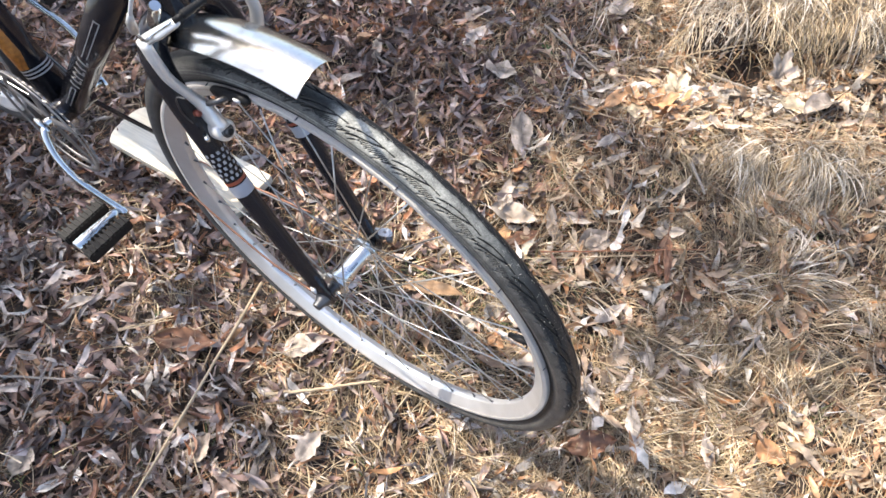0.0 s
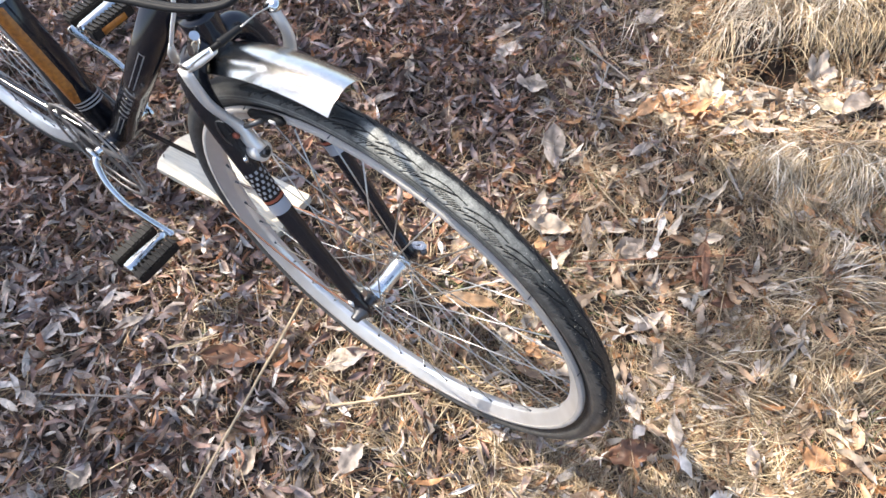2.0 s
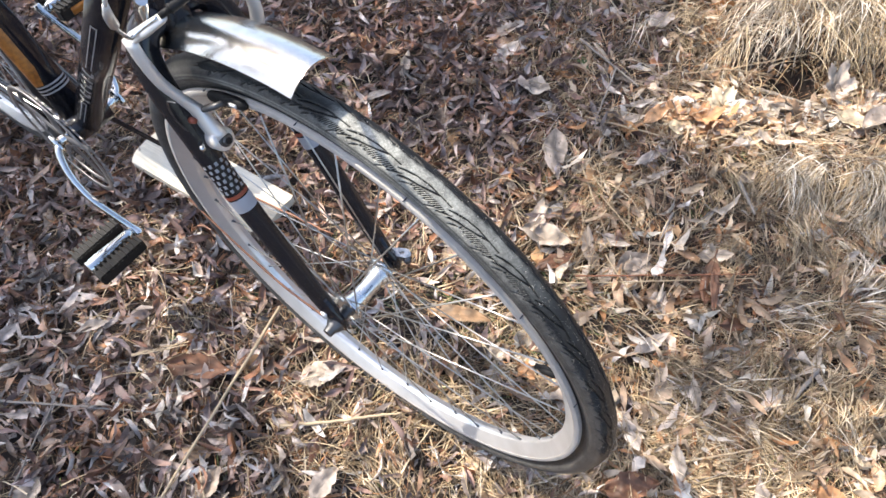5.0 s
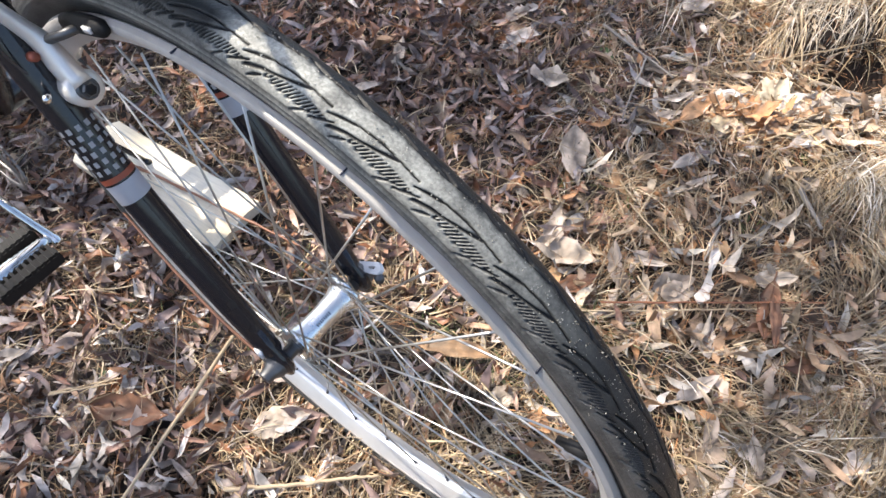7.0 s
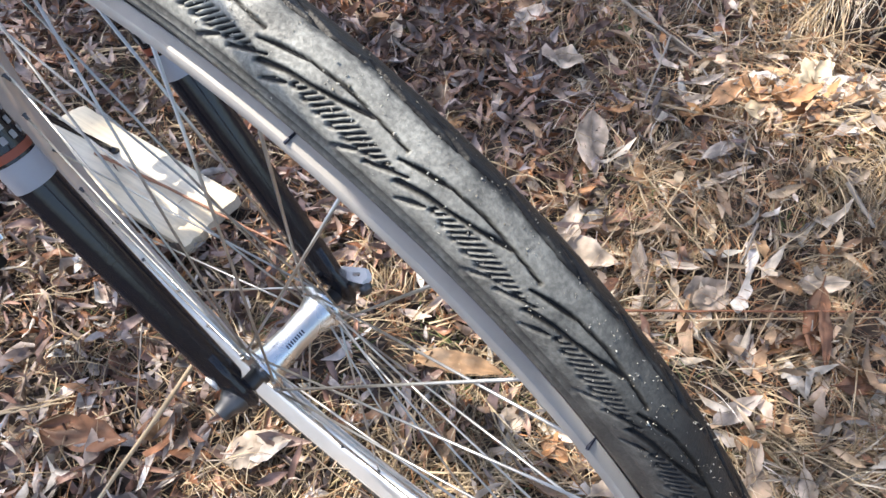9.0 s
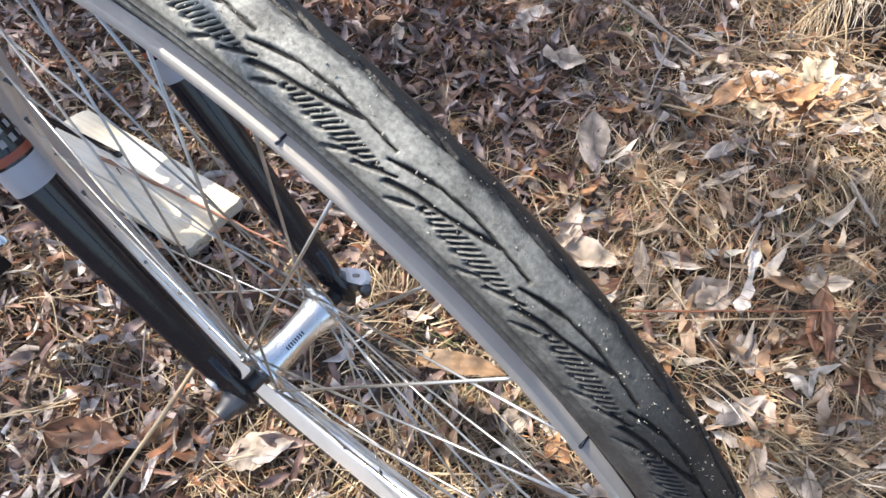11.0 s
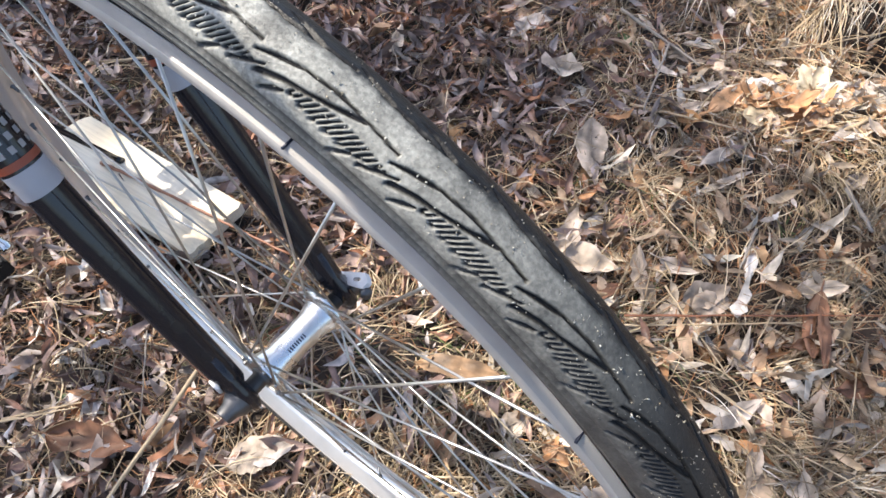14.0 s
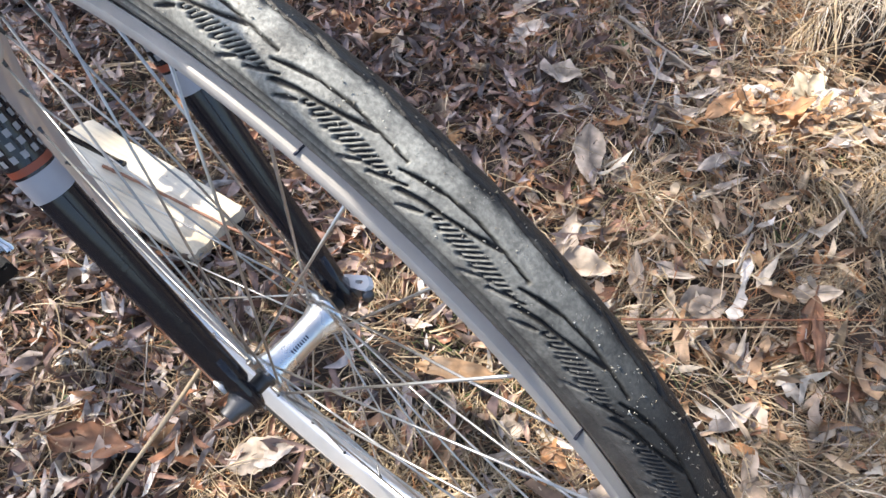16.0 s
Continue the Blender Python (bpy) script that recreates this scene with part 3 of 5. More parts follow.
def needles():
    g = Geo()
    for _ in range(11000):
        x, y = spot()
        straw(g, x, y, height(x, y) + rng.uniform(0.004, 0.02), rng.uniform(0.03, 0.09), rng.uniform(0.0004, 0.0009), rng.uniform(0, 6.28), rng.uniform(-0.1, 0.4), rng.uniform(0, 0.7), rng.gauss(0, 0.3), 3)
    for cx, cy, spread, many in ((0.42, 1.17, 0.06, 330), (0.66, 1.22, 0.07, 200), (0.46, 1.42, 0.06, 150), (0.04, 1.36, 0.06, 120), (0.08, 1.10, 0.05, 110), (0.25, 0.95, 0.05, 90), (0.155, 0.87, 0.03, 70), (0.15, 0.80, 0.03, 45), (0.31, 1.12, 0.05, 80), (0.36, 1.15, 0.04, 60), (0.20, 1.42, 0.09, 120), (-0.50, 0.70, 0.04, 70), (0.42, 0.74, 0.07, 90), (-0.15, 1.45, 0.08, 90)):
        for _ in range(many):
            x, y = rng.gauss(cx, spread), rng.gauss(cy, spread)
            straw(g, x, y, height(x, y) + rng.uniform(0.008, 0.026), rng.uniform(0.02, 0.06), rng.uniform(0.0004, 0.0008), rng.uniform(0, 6.28), rng.uniform(-0.1, 0.5), rng.uniform(0, 0.9), rng.gauss(0, 0.5), 3)
    tagged(part("needle_litter", g, M_NEEDLE), "thin reddish-brown needles and stalks among the leaves", "leaf litter", kind="stuff")


def green_grass():
    g = Geo()
    for _ in range(150):
        x, y = rng.uniform(-1.0, 0.9), rng.uniform(0.1, 1.9)
        for _ in range(rng.randint(3, 9)):
            bx, by = x + rng.gauss(0, 0.012), y + rng.gauss(0, 0.012)
            straw(g, bx, by, height(bx, by), rng.uniform(0.02, 0.05), rng.uniform(0.0006, 0.0014), rng.uniform(0, 6.28), rng.uniform(0.4, 1.2), rng.uniform(0.3, 1.5), rng.gauss(0, 0.5), 4)
    for _ in range(60):
        x, y = rng.gauss(0.02, 0.16), rng.gauss(0.72, 0.12)
        for _ in range(rng.randint(2, 6)):
            bx, by = x + rng.gauss(0, 0.012), y + rng.gauss(0, 0.012)
            straw(g, bx, by, height(bx, by), rng.uniform(0.03, 0.07), rng.uniform(0.0005, 0.0011), rng.uniform(0, 6.28), rng.uniform(0.2, 0.9), rng.uniform(0.5, 1.8), rng.gauss(0, 0.5), 4)
    tagged(part("green_grass", g, M_GREEN), "few short green grass blades between dry leaves", "grass", kind="stuff")


def far_litter():
    """Thinner litter that carries on around the place."""
    pale, dark, blades = Geo(), Geo(), Geo()
    for k in range(30000):
        d, a = 0.8 + 6.0 * rng.random() ** 2.0, rng.uniform(0, 6.283)
        x, y = -0.2 + d * 1.25 * math.cos(a), 1.0 + d * math.sin(a)
        if reach(x, y) < 0.75:
            continue
        z, L = height(x, y), rng.uniform(0.04, 0.085)
        if k % 5 < 3:
            leaf(dark if rng.random() < 0.5 else pale, x, y, z + rng.uniform(0.002, 0.02), L, L * rng.uniform(0.2, 0.4), rng.uniform(0, 6.28), rng.gauss(0, 0.3), rng.gauss(0, 0.5), rng.uniform(-0.5, 0.6), rng.uniform(-0.3, 0.9), rows=2)
        else:
            straw(blades, x, y, z, L * 2, rng.uniform(0.0012, 0.0022), rng.uniform(0, 6.28), rng.uniform(0.1, 0.8), rng.uniform(0.5, 2), rng.gauss(0, 0.8), 3)
    tagged(part("far_leaf_litter", pale, M_LEAF), "pale dry leaves scattered farther out", "leaf litter", kind="stuff")
    tagged(part("far_dark_litter", dark, M_LEAF_DARK), "dark old leaves scattered farther out", "leaf litter", kind="stuff")
    tagged(part("far_dry_grass", blades, M_STRAW), "dry grass blades scattered farther out", "grass", kind="stuff")


def crumbs():
    """Broken leaf and stalk between the whole pieces."""
    g, hair, pale_hair = Geo(), Geo(), Geo()
    for _ in range(10000):
        x, y = spot()
        c = Vector((x, y, height(x, y) + rng.uniform(0.001, 0.009)))
        e, n = rng.uniform(0.0020, 0.0065), Euler((rng.gauss(0, 0.6), rng.gauss(0, 0.6), rng.uniform(0, 6.28))).to_matrix()
        w = rng.uniform(0.35, 0.9)
        q = [c + n @ Vector((a * e * rng.uniform(0.6, 1.3), b * e * w * rng.uniform(0.6, 1.3), k * e * rng.gauss(0, 0.4))) for a, b, k in ((-1, -1, 1), (1, -1, 1), (1.2, 0, 0), (1, 1, 1), (-1, 1, 1), (-1.2, 0, 0))]
        g.add(q, [(0, 1, 2, 5), (5, 2, 3, 4)])
    for _ in range(17000):
        x, y = spot()
        if rng.random() > 0.45 - 0.25 * ease(-x, 0.2, 0.4) + 0.55 * grassiness(x, y):
            continue
        straw(pale_hair if x > 0 and rng.random() < (0.38 if y > 1 else 0.16) else hair, x, y, height(x, y) + rng.uniform(0.006, 0.030), rng.uniform(0.02, 0.08), rng.uniform(0.0004, 0.0010), flow(x, y) + rng.gauss(0, 0.9), rng.uniform(-0.1, 0.5), rng.uniform(0.2, 1.6), rng.gauss(0, 1.4), 4)
    tagged(part("leaf_crumbs", g, M_CRUMB), "broken brown crumbs of leaf between the litter", "leaf litter", kind="stuff")
    tagged(part("fine_pale_grass", pale_hair, M_STRAW_PALE), "hair-thin bleached grass stalks lying on the litter", "grass", kind="stuff")
    tagged(part("fine_grass", hair, M_STRAW), "hair-thin dry grass stalks lying on the litter", "grass", kind="stuff")


far_litter()
litter()
crumbs()
broad_litter()
dry_grass()
needles()
green_grass()

# ---- bicycle ----
RT = 0.346
HUB = Vector((-0.1496, 0.5404, 0.3677))
FWD, LEFT = Vector((0.86799, -0.49658, 0.0)), Vector((0.49645, 0.86778, -0.02211))
UP = FWD.cross(LEFT)
BIKE = Matrix((FWD, LEFT, UP)).transposed().to_4x4()
BIKE.translation = HUB - UP * RT
bike = thing("bicycle", BIKE, "black and orange bicycle leaning on its kickstand in dry leaves", "bicycle")


def at(x, y, z):
    """A place on the bicycle: forward of the front hub, to its left, above its axle."""
    return Vector((x, y, z + RT))


def polyline(q, pts):
    """Place across and half width of a groove at q along it, or None beyond its ends."""
    for (a, ya, wa), (b, yb, wb) in zip(pts, pts[1:]):
        if a <= q <= b:
            t = (q - a) / (b - a)
            return ya + (yb - ya) * t, wa + (wb - wa) * t
    return None


TREAD = 0.053
GROOVES = (
    # long flame: blunt root, thin tip
    ((-0.0095, 0.0153, 0.0004), (-0.0080, 0.0145, 0.0011), (0.0007, 0.0118, 0.0008), (0.0083, 0.0106, 0.0005), (0.0186, 0.0082, 0.0006), (0.0234, 0.0067, 0.0010), (0.0290, 0.0056, 0.0002)),
    # wavy line along the crown
    ((-0.0124, 0.0096, 0.0002), (-0.0056, 0.0075, 0.0007), (0.0013, 0.0059, 0.0007), (0.0044, 0.0052, 0.0003), (0.0170, 0.0043, 0.0005), (0.0300, 0.0052, 0.0003), (0.0420, 0.0062, 0.0004)),
    # short barbs towards the side wall
    ((-0.0060, 0.0192, 0.0003), (-0.0015, 0.0166, 0.0011), (0.0028, 0.0146, 0.0003)),
    ((0.0227, 0.0206, 0.0003), (0.0262, 0.0186, 0.0010), (0.0306, 0.0158, 0.0003)),
    # tail of the comb
    ((0.0335, 0.0172, 0.0007), (0.0390, 0.0150, 0.0004), (0.0465, 0.0117, 0.0003)),
)


def groove(s, y):
    """Depth of the tread at s along the tyre and y across it, in metres."""
    if y > 0.009:
        return 0.0
    q0 = (s - (0.009 if y < 0 else 0.035)) % TREAD
    a, d = abs(y), 0.0
    for k in (-1, 0):
        q = q0 + k * TREAD
        for pts in GROOVES:
            hit = polyline(q, pts)
            if hit:
                d = max(d, 1.7 - 1.7 * abs(a - hit[0]) / (hit[1] + 0.0003))
    q = q0
    if 0.003 < q < 0.0445:
        # comb of slanting sipes, deeper at its outer ends
        t = (q - 0.003) / 0.0415
        top = 0.0122 - 0.0026 * math.sin(math.pi * min(1.0, t * 1.05))
        low = 0.0128 + 0.0034 * math.sin(math.pi * min(1.0, t * 0.9 + 0.08))
        if top < a < low:
            wave = math.sin((q + a * 1.0) * 2 * math.pi / 0.00245)
            edge = min(a - top, low - a) / 0.0006
            d = max(d, min(1.0, edge) * max(0.0, min(1.0, 0.5 + 1.3 * wave)) * (0.55 + 0.45 * (a - top) / (low - top)))
        if abs(a - low) < 0.0009:
            wave = math.sin((q + a) * 2 * math.pi / 0.0058)
            d = max(d, max(0.0, wave) * (1 - abs(a - low) / 0.0009) * 1.2)
    return 0.0019 * max(0.0, min(1.0, d))


def tyre(name, parent, centre, tread):
    """A tyre: a round tube, flatter at the tread, with moulded grooves where wanted."""
    g, rc, rt = Geo(), RT - 0.0165, 0.0165
    fine = [-0.42 + k * 0.00155 for k in range(1250)] if tread else []
    rest = np.linspace(fine[-1] + 0.02, fine[0] + 2 * math.pi - 0.02, 150).tolist() if tread else np.linspace(0, 2 * math.pi, 160, endpoint=False).tolist()
    ang = fine + rest
    if tread:
        cross = [-2.8, -2.6, -2.45, -2.3, -2.1, -1.95, -1.85, -1.75, -1.68, -1.6, -1.5, -1.4, -1.3] + [-1.22 + 2.44 * k / 84 for k in range(85)] + [1.3, 1.4, 1.5, 1.6, 1.68, 1.75, 1.85, 1.95, 2.1, 2.3, 2.45, 2.6, 2.8]
    else:
        cross = [-2.8 + 5.6 * k / 24 for k in range(25)]
    m = len(cross) - 1
    v, shading = [], []
    for i, a in enumerate(ang):
        for p in cross:
            y, dr = rt * math.sin(p), rt * math.cos(p)
            if abs(p) > 1.9:
                y = math.copysign(max(abs(y) * 0.92, 0.0103), y)
            r, cut = rc + dr, 0.0
            if tread and i < len(fine) and abs(p) < 1.25:
                cut = groove(a * RT, rt * p)
                r -= cut * math.cos(p)
                y -= cut * math.sin(p)
            # two fine moulded lines above the rim
            line = 0.0
            if min(abs(abs(p) - q) for q in (1.30, 1.50)) < 0.01:
                y, line = y * 0.965, 1.0
            elif min(abs(abs(p) - q) for q in (1.40, 1.60)) < 0.01:
                y, line = y * 1.035, 0.15
            v.append((r * math.sin(a), y, r * math.cos(a)))
            # darker in grooves and on the side wall; last term paints the mudguard's shadow
            shading.append(max(min(1.0, cut / 0.0013), 0.72 * max(0.0, min(1.0, (abs(p) - 1.08) / 0.35)), 0.9 * max(0.0, min(1.0, (0.115 - (a if a < math.pi else a - 2 * math.pi)) / 0.045))) if not line else line)
    n, w = len(ang), m + 1
    f = [(i * w + j, i * w + j + 1, ((i + 1) % n) * w + j + 1, ((i + 1) % n) * w + j) for i in range(n) for j in range(m)]
    g.add([Vector(q) + Vector(centre) for q in v], f)
    ob = part(name, g, M_DUSTY_SHADED if tread else M_RUBBER, parent, "worn black rubber tyre with dusty flame-like tread and painted shade" if tread else "black rubber tyre")
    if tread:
        ob.data.attributes.new("groove", "FLOAT", "POINT").data.foreach_set("value", shading)
    return ob


def wheel(name, x, tread, label):
    """A spoked wheel whose rim carries tyre, hub and spokes."""
    c = at(x, 0, 0)
    g = Geo()
    half = [(0.2895, 0.0030), (0.2902, 0.0042), (0.2912, 0.0052), (0.3048, 0.0137), (0.3060, 0.0147), (0.3070, 0.0150), (0.3118, 0.0150), (0.3122, 0.0140), (0.3120, 0.0108), (0.308, 0.0100)]
    lathe(g, [(r, -y) for r, y in half] + [(r, y) for r, y in half[::-1]], 160, c, True)
    rim = part(name, g, M_RIM, bike, label, sharp=40)
    for s in (-1, 1):
        g = Geo()
        lathe(g, [(0.3066, s * 0.0140), (0.3066, s * 0.0153), (0.3072, s * 0.0156), (0.3120, s * 0.0158), (0.3129, s * 0.0153), (0.3141, s * 0.0110), (0.3125, s * 0.0110), (0.3116, s * 0.0140)], 160, c, True)
        part("braking_track", g, M_TRACK, rim, "machined grey braking track", sharp=40)
    tyre("tyre", rim, c, tread)
    g = Geo()
    lathe(g, [(0.0, -0.0335), (0.021, -0.0335), (0.0215, -0.0325), (0.0215, -0.031), (0.0205, -0.030), (0.0155, -0.028), (0.0125, -0.018), (0.0115, 0.0), (0.0125, 0.018), (0.0155, 0.028), (0.0205, 0.030), (0.0215, 0.031), (0.0215, 0.0325), (0.021, 0.0335), (0.0, 0.0335)], 32, c)
    hub = part("hub", g, M_HUB, rim, "polished aluminium hub shell", sharp=50)
    g = Geo()
    lathe(g, [(0.0, -0.052), (0.0060, -0.052), (0.0066, -0.050), (0.0066, -0.037), (0.0090, -0.036), (0.0090, -0.0335)], 20, c)
    part("axle_cone", g, M_DARKSTEEL, rim)
    g = Geo()
    lathe(g, [(0.0, 0.052), (0.0060, 0.052), (0.0066, 0.050), (0.0066, 0.037), (0.0090, 0.036), (0.0090, 0.0335)], 20, c)
    part("axle_cone", g, M_DARKSTEEL, rim)
    n = 36
    for k in range(n):
        a = 2 * math.pi * (k + 0.34) / n
        sgn = 1 if k % 2 else -1
        lead = sgn * (1 if (k // 2) % 2 else -1)
        b = a + lead * radians(62)
        p0 = c + Vector((0.019 * math.sin(b), sgn * (0.0345 if lead > 0 else 0.0300), 0.019 * math.cos(b)))
        p1 = c + Vector((0.2900 * math.sin(a), sgn * 0.0015, 0.2900 * math.cos(a)))
        g = Geo()
        tube(g, [p0, p0.lerp(p1, 0.5), p1], 0.00092, 6)
        tube(g, [p0 + Vector((0, -sgn * lead * 0.003, 0)), p0, p0 + Vector((0, sgn * lead * 0.0012, 0))], 0.0016, 6)
        part("spoke", g, M_STEEL, rim)
        g = Geo()
        tube(g, [p1.lerp(p0, 0.026), p1.lerp(p0, 0.004), p1], [0.0013, 0.0016, 0.0025], 6)
        part("nipple", g, M_DARKSTEEL, rim)
    return rim, hub


front, front_hub = wheel("front_wheel", 0.0, True, "silver aluminium rim with machined braking track")
rear, rear_hub = wheel("rear_wheel", -1.06, False, "silver aluminium rim behind the crank")

# thin dark ticks on the braking track
for deg in (-27, -2, 20, 46.4, 71, 96, 121, 146):
    a = radians(deg)
    g = Geo()
    block(g, (0.0009, 0.0052, 0.0010), Matrix.Translation(at(0.3136 * math.sin(a), -0.0135, 0.3136 * math.cos(a))) @ pose(0, 0, 0, 0, math.degrees(a), 0), 0)
    part("rim_tick", g, M_INK, front, "thin dark tick")

# valve on the front rim
g = Geo()
va = radians(67.8)
vd = Vector((math.sin(va), 0, math.cos(va)))
tube(g, [at(0, 0, 0) + vd * r for r in (0.297, 0.285, 0.2848, 0.270, 0.2695, 0.262)], [0.0042, 0.0040, 0.0046, 0.0046, 0.0036, 0.0030], 12)
part("valve", g, M_PLASTIC, front, "black rubber valve with cap")

# fork
fork = None
g = Geo()
tube(g, [at(-0.160, 0, 0.335), at(-0.163, 0, 0.345), at(-0.172, 0, 0.368), at(-0.176, 0, 0.380), at(-0.177, 0, 0.386)], [0.012, 0.0185, 0.0195, 0.021, 0.021], 20)
fork = part("fork", g, M_BLACK, bike, "glossy black steel unicrown fork")
for s in (-1, 1):
    g = Geo()
    line = smooth_line([at(-0.168, s * 0.012, 0.357), at(-0.166, s * 0.034, 0.350), at(-0.156, s * 0.0465, 0.322), at(-0.128, s * 0.0505, 0.255), at(-0.093, s * 0.0525, 0.18), at(-0.045, s * 0.0525, 0.085), at(-0.012, s * 0.052, 0.022), at(-0.003, s * 0.0515, 0.004)], 40)
    tube(g, line, [(0.0150 - 0.0062 * (i / 40) ** 1.4) * (1 if i < 37 else 1 - 0.13 * (i - 36)) for i in range(41)], 20)
    leg = part("fork_leg", g, M_BLACK, fork)
    g = Geo()
    tube(g, [at(-0.020, s * 0.052, 0.040), at(-0.010, s * 0.052, 0.018), at(-0.004, s * 0.052, 0.008), at(0.001, s * 0.052, -0.004), at(0.004, s * 0.052, -0.014)], [0.0102, 0.0112, 0.0140, 0.0150, 0.009], 14, flat=0.48, side=(0, 1, 0))
    part("dropout", g, M_BLACK, fork)

    def on_leg(z):
        j = min(range(41), key=lambda i: abs(line[i].z - RT - z))
        return line[j], 0.0150 - 0.0062 * (j / 40) ** 1.4
    for nm, z0, z1, mat, off, lab in (("white_band", 0.172, 0.187, M_BAND, 0.0004, "white painted band"), ("red_band", 0.1885, 0.1925, M_RED, 0.0004, "orange-red painted band")):
        g = Geo()
        zs = [z0 + (z1 - z0) * k / 4 for k in range(5)]
        pts, rad = [], []
        for z in zs:
            # place along the leg by height
            j = next(i for i in range(40) if line[i].z - RT >= z >= line[i + 1].z - RT)
            t = (line[j].z - RT - z) / (line[j].z - line[j + 1].z)
            pts.append(line[j].lerp(line[j + 1], t))
            rad.append(0.0150 - 0.0062 * ((j + t) / 40) ** 1.4 + off)
        tube(g, pts, rad, 24, caps=False)
        part(nm, g, mat, fork, lab)
    g = Geo()
    for row in range(6):
        z = 0.1975 + row * 0.0062
        j = next(i for i in range(40) if line[i].z - RT >= z >= line[i + 1].z - RT)
        t = (line[j].z - RT - z) / (line[j].z - line[j + 1].z)
        c = line[j].lerp(line[j + 1], t)
        d = (line[j] - line[j + 1]).normalized()
        r = 0.0150 - 0.0062 * ((j + t) / 40) ** 1.4 + 0.0005
        e1 = Vector((0, 1, 0)).cross(d).normalized()
        e2 = d.cross(e1)
        for k in range(12):
            a0 = 2 * math.pi * (k + 0.5 * (row % 2)) / 12
            da, h = 0.128, 0.0021
            q = [c + d * (h * b) + (e1 * math.cos(a0 + da * a) + e2 * math.sin(a0 + da * a)) * r for b in (-1, 1) for a in (-1, 0, 1)]
            g.add(q, [(0, 1, 4, 3), (1, 2, 5, 4)])
    part("checker_decal", g, M_CHECK, fork, "white checker pattern on black paint")

# red mark and small bright screw on the leg
for nm, p0, p1, rr, mat, lab in (("red_mark", (-0.125, -0.0485, 0.279), (-0.1185, -0.0480, 0.2812), 0.0034, M_RED, "small red-orange mark"), ("small_screw", (-0.108, -0.0580, 0.2640), (-0.0985, -0.0620, 0.2675), 0.0028, M_CHROME, "tiny bright screw")):
    g = Geo()
    tube(g, [at(*p0), at(*p1)], [rr, rr * 0.85], 12)
    part(nm, g, mat, fork, lab)

# axle nut and quick-release lever
g = Geo()
lathe(g, [(0.0, -0.0735), (0.0062, -0.0735), (0.0066, -0.072), (0.0075, -0.066), (0.0110, -0.061), (0.0115, -0.0555)], 20, at(0, 0, 0))
part("skewer_nut", g, M_DARKSTEEL, bike, "dark steel skewer nut", sharp=40)
g = Geo()
lathe(g, [(0.0105, 0.0565), (0.0105, 0.064), (0.008, 0.067), (0.0, 0.067)], 20, at(0, 0, 0))
part("skewer_cap", g, M_DARKSTEEL, bike, "steel skewer end", sharp=50)
g = Geo()
# a flat lever with a slot through it
QN = Vector((-0.35, -0.45, 0.82)).normalized()
outer = [at(*p) for p in ((-0.0138, 0.0636, 0.0033), (0.0000, 0.0668, 0.0108), (0.0136, 0.0697, 0.0183), (0.0185, 0.0672, 0.0190), (0.0214, 0.0641, 0.0186), (0.0198, 0.0593, 0.0153), (0.0115, 0.0584, 0.0113), (0.0033, 0.0576, 0.0074))]
mid = at(0.0105, 0.0638, 0.0138)
along_lever = (outer[2] - outer[0]).normalized()
across_lever = QN.cross(along_lever)
slot = []
for p in outer:
    w = p - mid
    k = math.atan2(w.dot(across_lever), w.dot(along_lever))
    slot.append(mid + along_lever * (0.0042 * math.cos(k)) + across_lever * (0.0022 * math.sin(k)))
rows8 = []
for ring8, lift8 in ((slot, -0.003), (outer, -0.003), (outer, 0.002), (slot, 0.0025)):
    rows8 += [p + QN * lift8 for p in ring8]
g.add(rows8, [(a * 8 + k, a * 8 + (k + 1) % 8, ((a + 1) % 4) * 8 + (k + 1) % 8, ((a + 1) % 4) * 8 + k) for a in range(4) for k in range(8)])
tube(g, [at(0.000, 0.060, 0.0), at(0.004, 0.064, 0.004)], 0.0065, 12)
lever = part("quick_release", g, M_WHITE, bike, "white slotted quick-release lever", sharp=40)
g = Geo()
tube(g, [at(0.020, 0.0600, 0.0105), at(0.0235, 0.0575, 0.0125)], [0.0052, 0.0044], 12)
part("lever_pin", g, M_DARKSTEEL, lever, "dark steel pin")
g = Geo()
block(g, (0.008, 0.003, 0.012), Matrix.Translation(at(-0.010, -0.062, 0.020)), 0.2)
part("dropout_tab", g, M_WHITE, fork, "small white tab at the fork end")

# rusty stay left of the lost mudguard, from the fork end to behind the tyre
g = Geo()
tube(g, smooth_line([at(-0.010, -0.062, 0.014), at(-0.095, -0.053, -0.014), at(-0.185, -0.039, -0.040), at(-0.275, -0.024, -0.062), at(-0.3606, -0.009, -0.0787)], 20), 0.0016, 10)
part("mudguard_stay", g, M_COPPER, bike, "thin rusty copper-brown mudguard stay")

# mudguard stub
g = Geo()
n, m = 30, 12
outer, inner = [], []
for i in range(n + 1):
    a = radians(-27 + 29.3 * i / n)
    for j in range(m + 1):
        b = -1 + 2 * j / m
        y = 0.0275 * b
        r = 0.384 - 0.013 * b * b
        outer.append(at(r * math.sin(a), y, r * math.cos(a)))
        inner.append(at((r - 0.0012) * math.sin(a), y, (r - 0.0012) * math.cos(a)))
w, N = m + 1, (n + 1) * (m + 1)
f = []
for i in range(n):
    for j in range(m):
        q = (i * w + j, i * w + j + 1, (i + 1) * w + j + 1, (i + 1) * w + j)
        f += [q[::-1], tuple(k + N for k in q)]
for i in range(n):
    for j in (0, m):
        f.append((i * w + j, (i + 1) * w + j, (i + 1) * w + j + N, i * w + j + N))
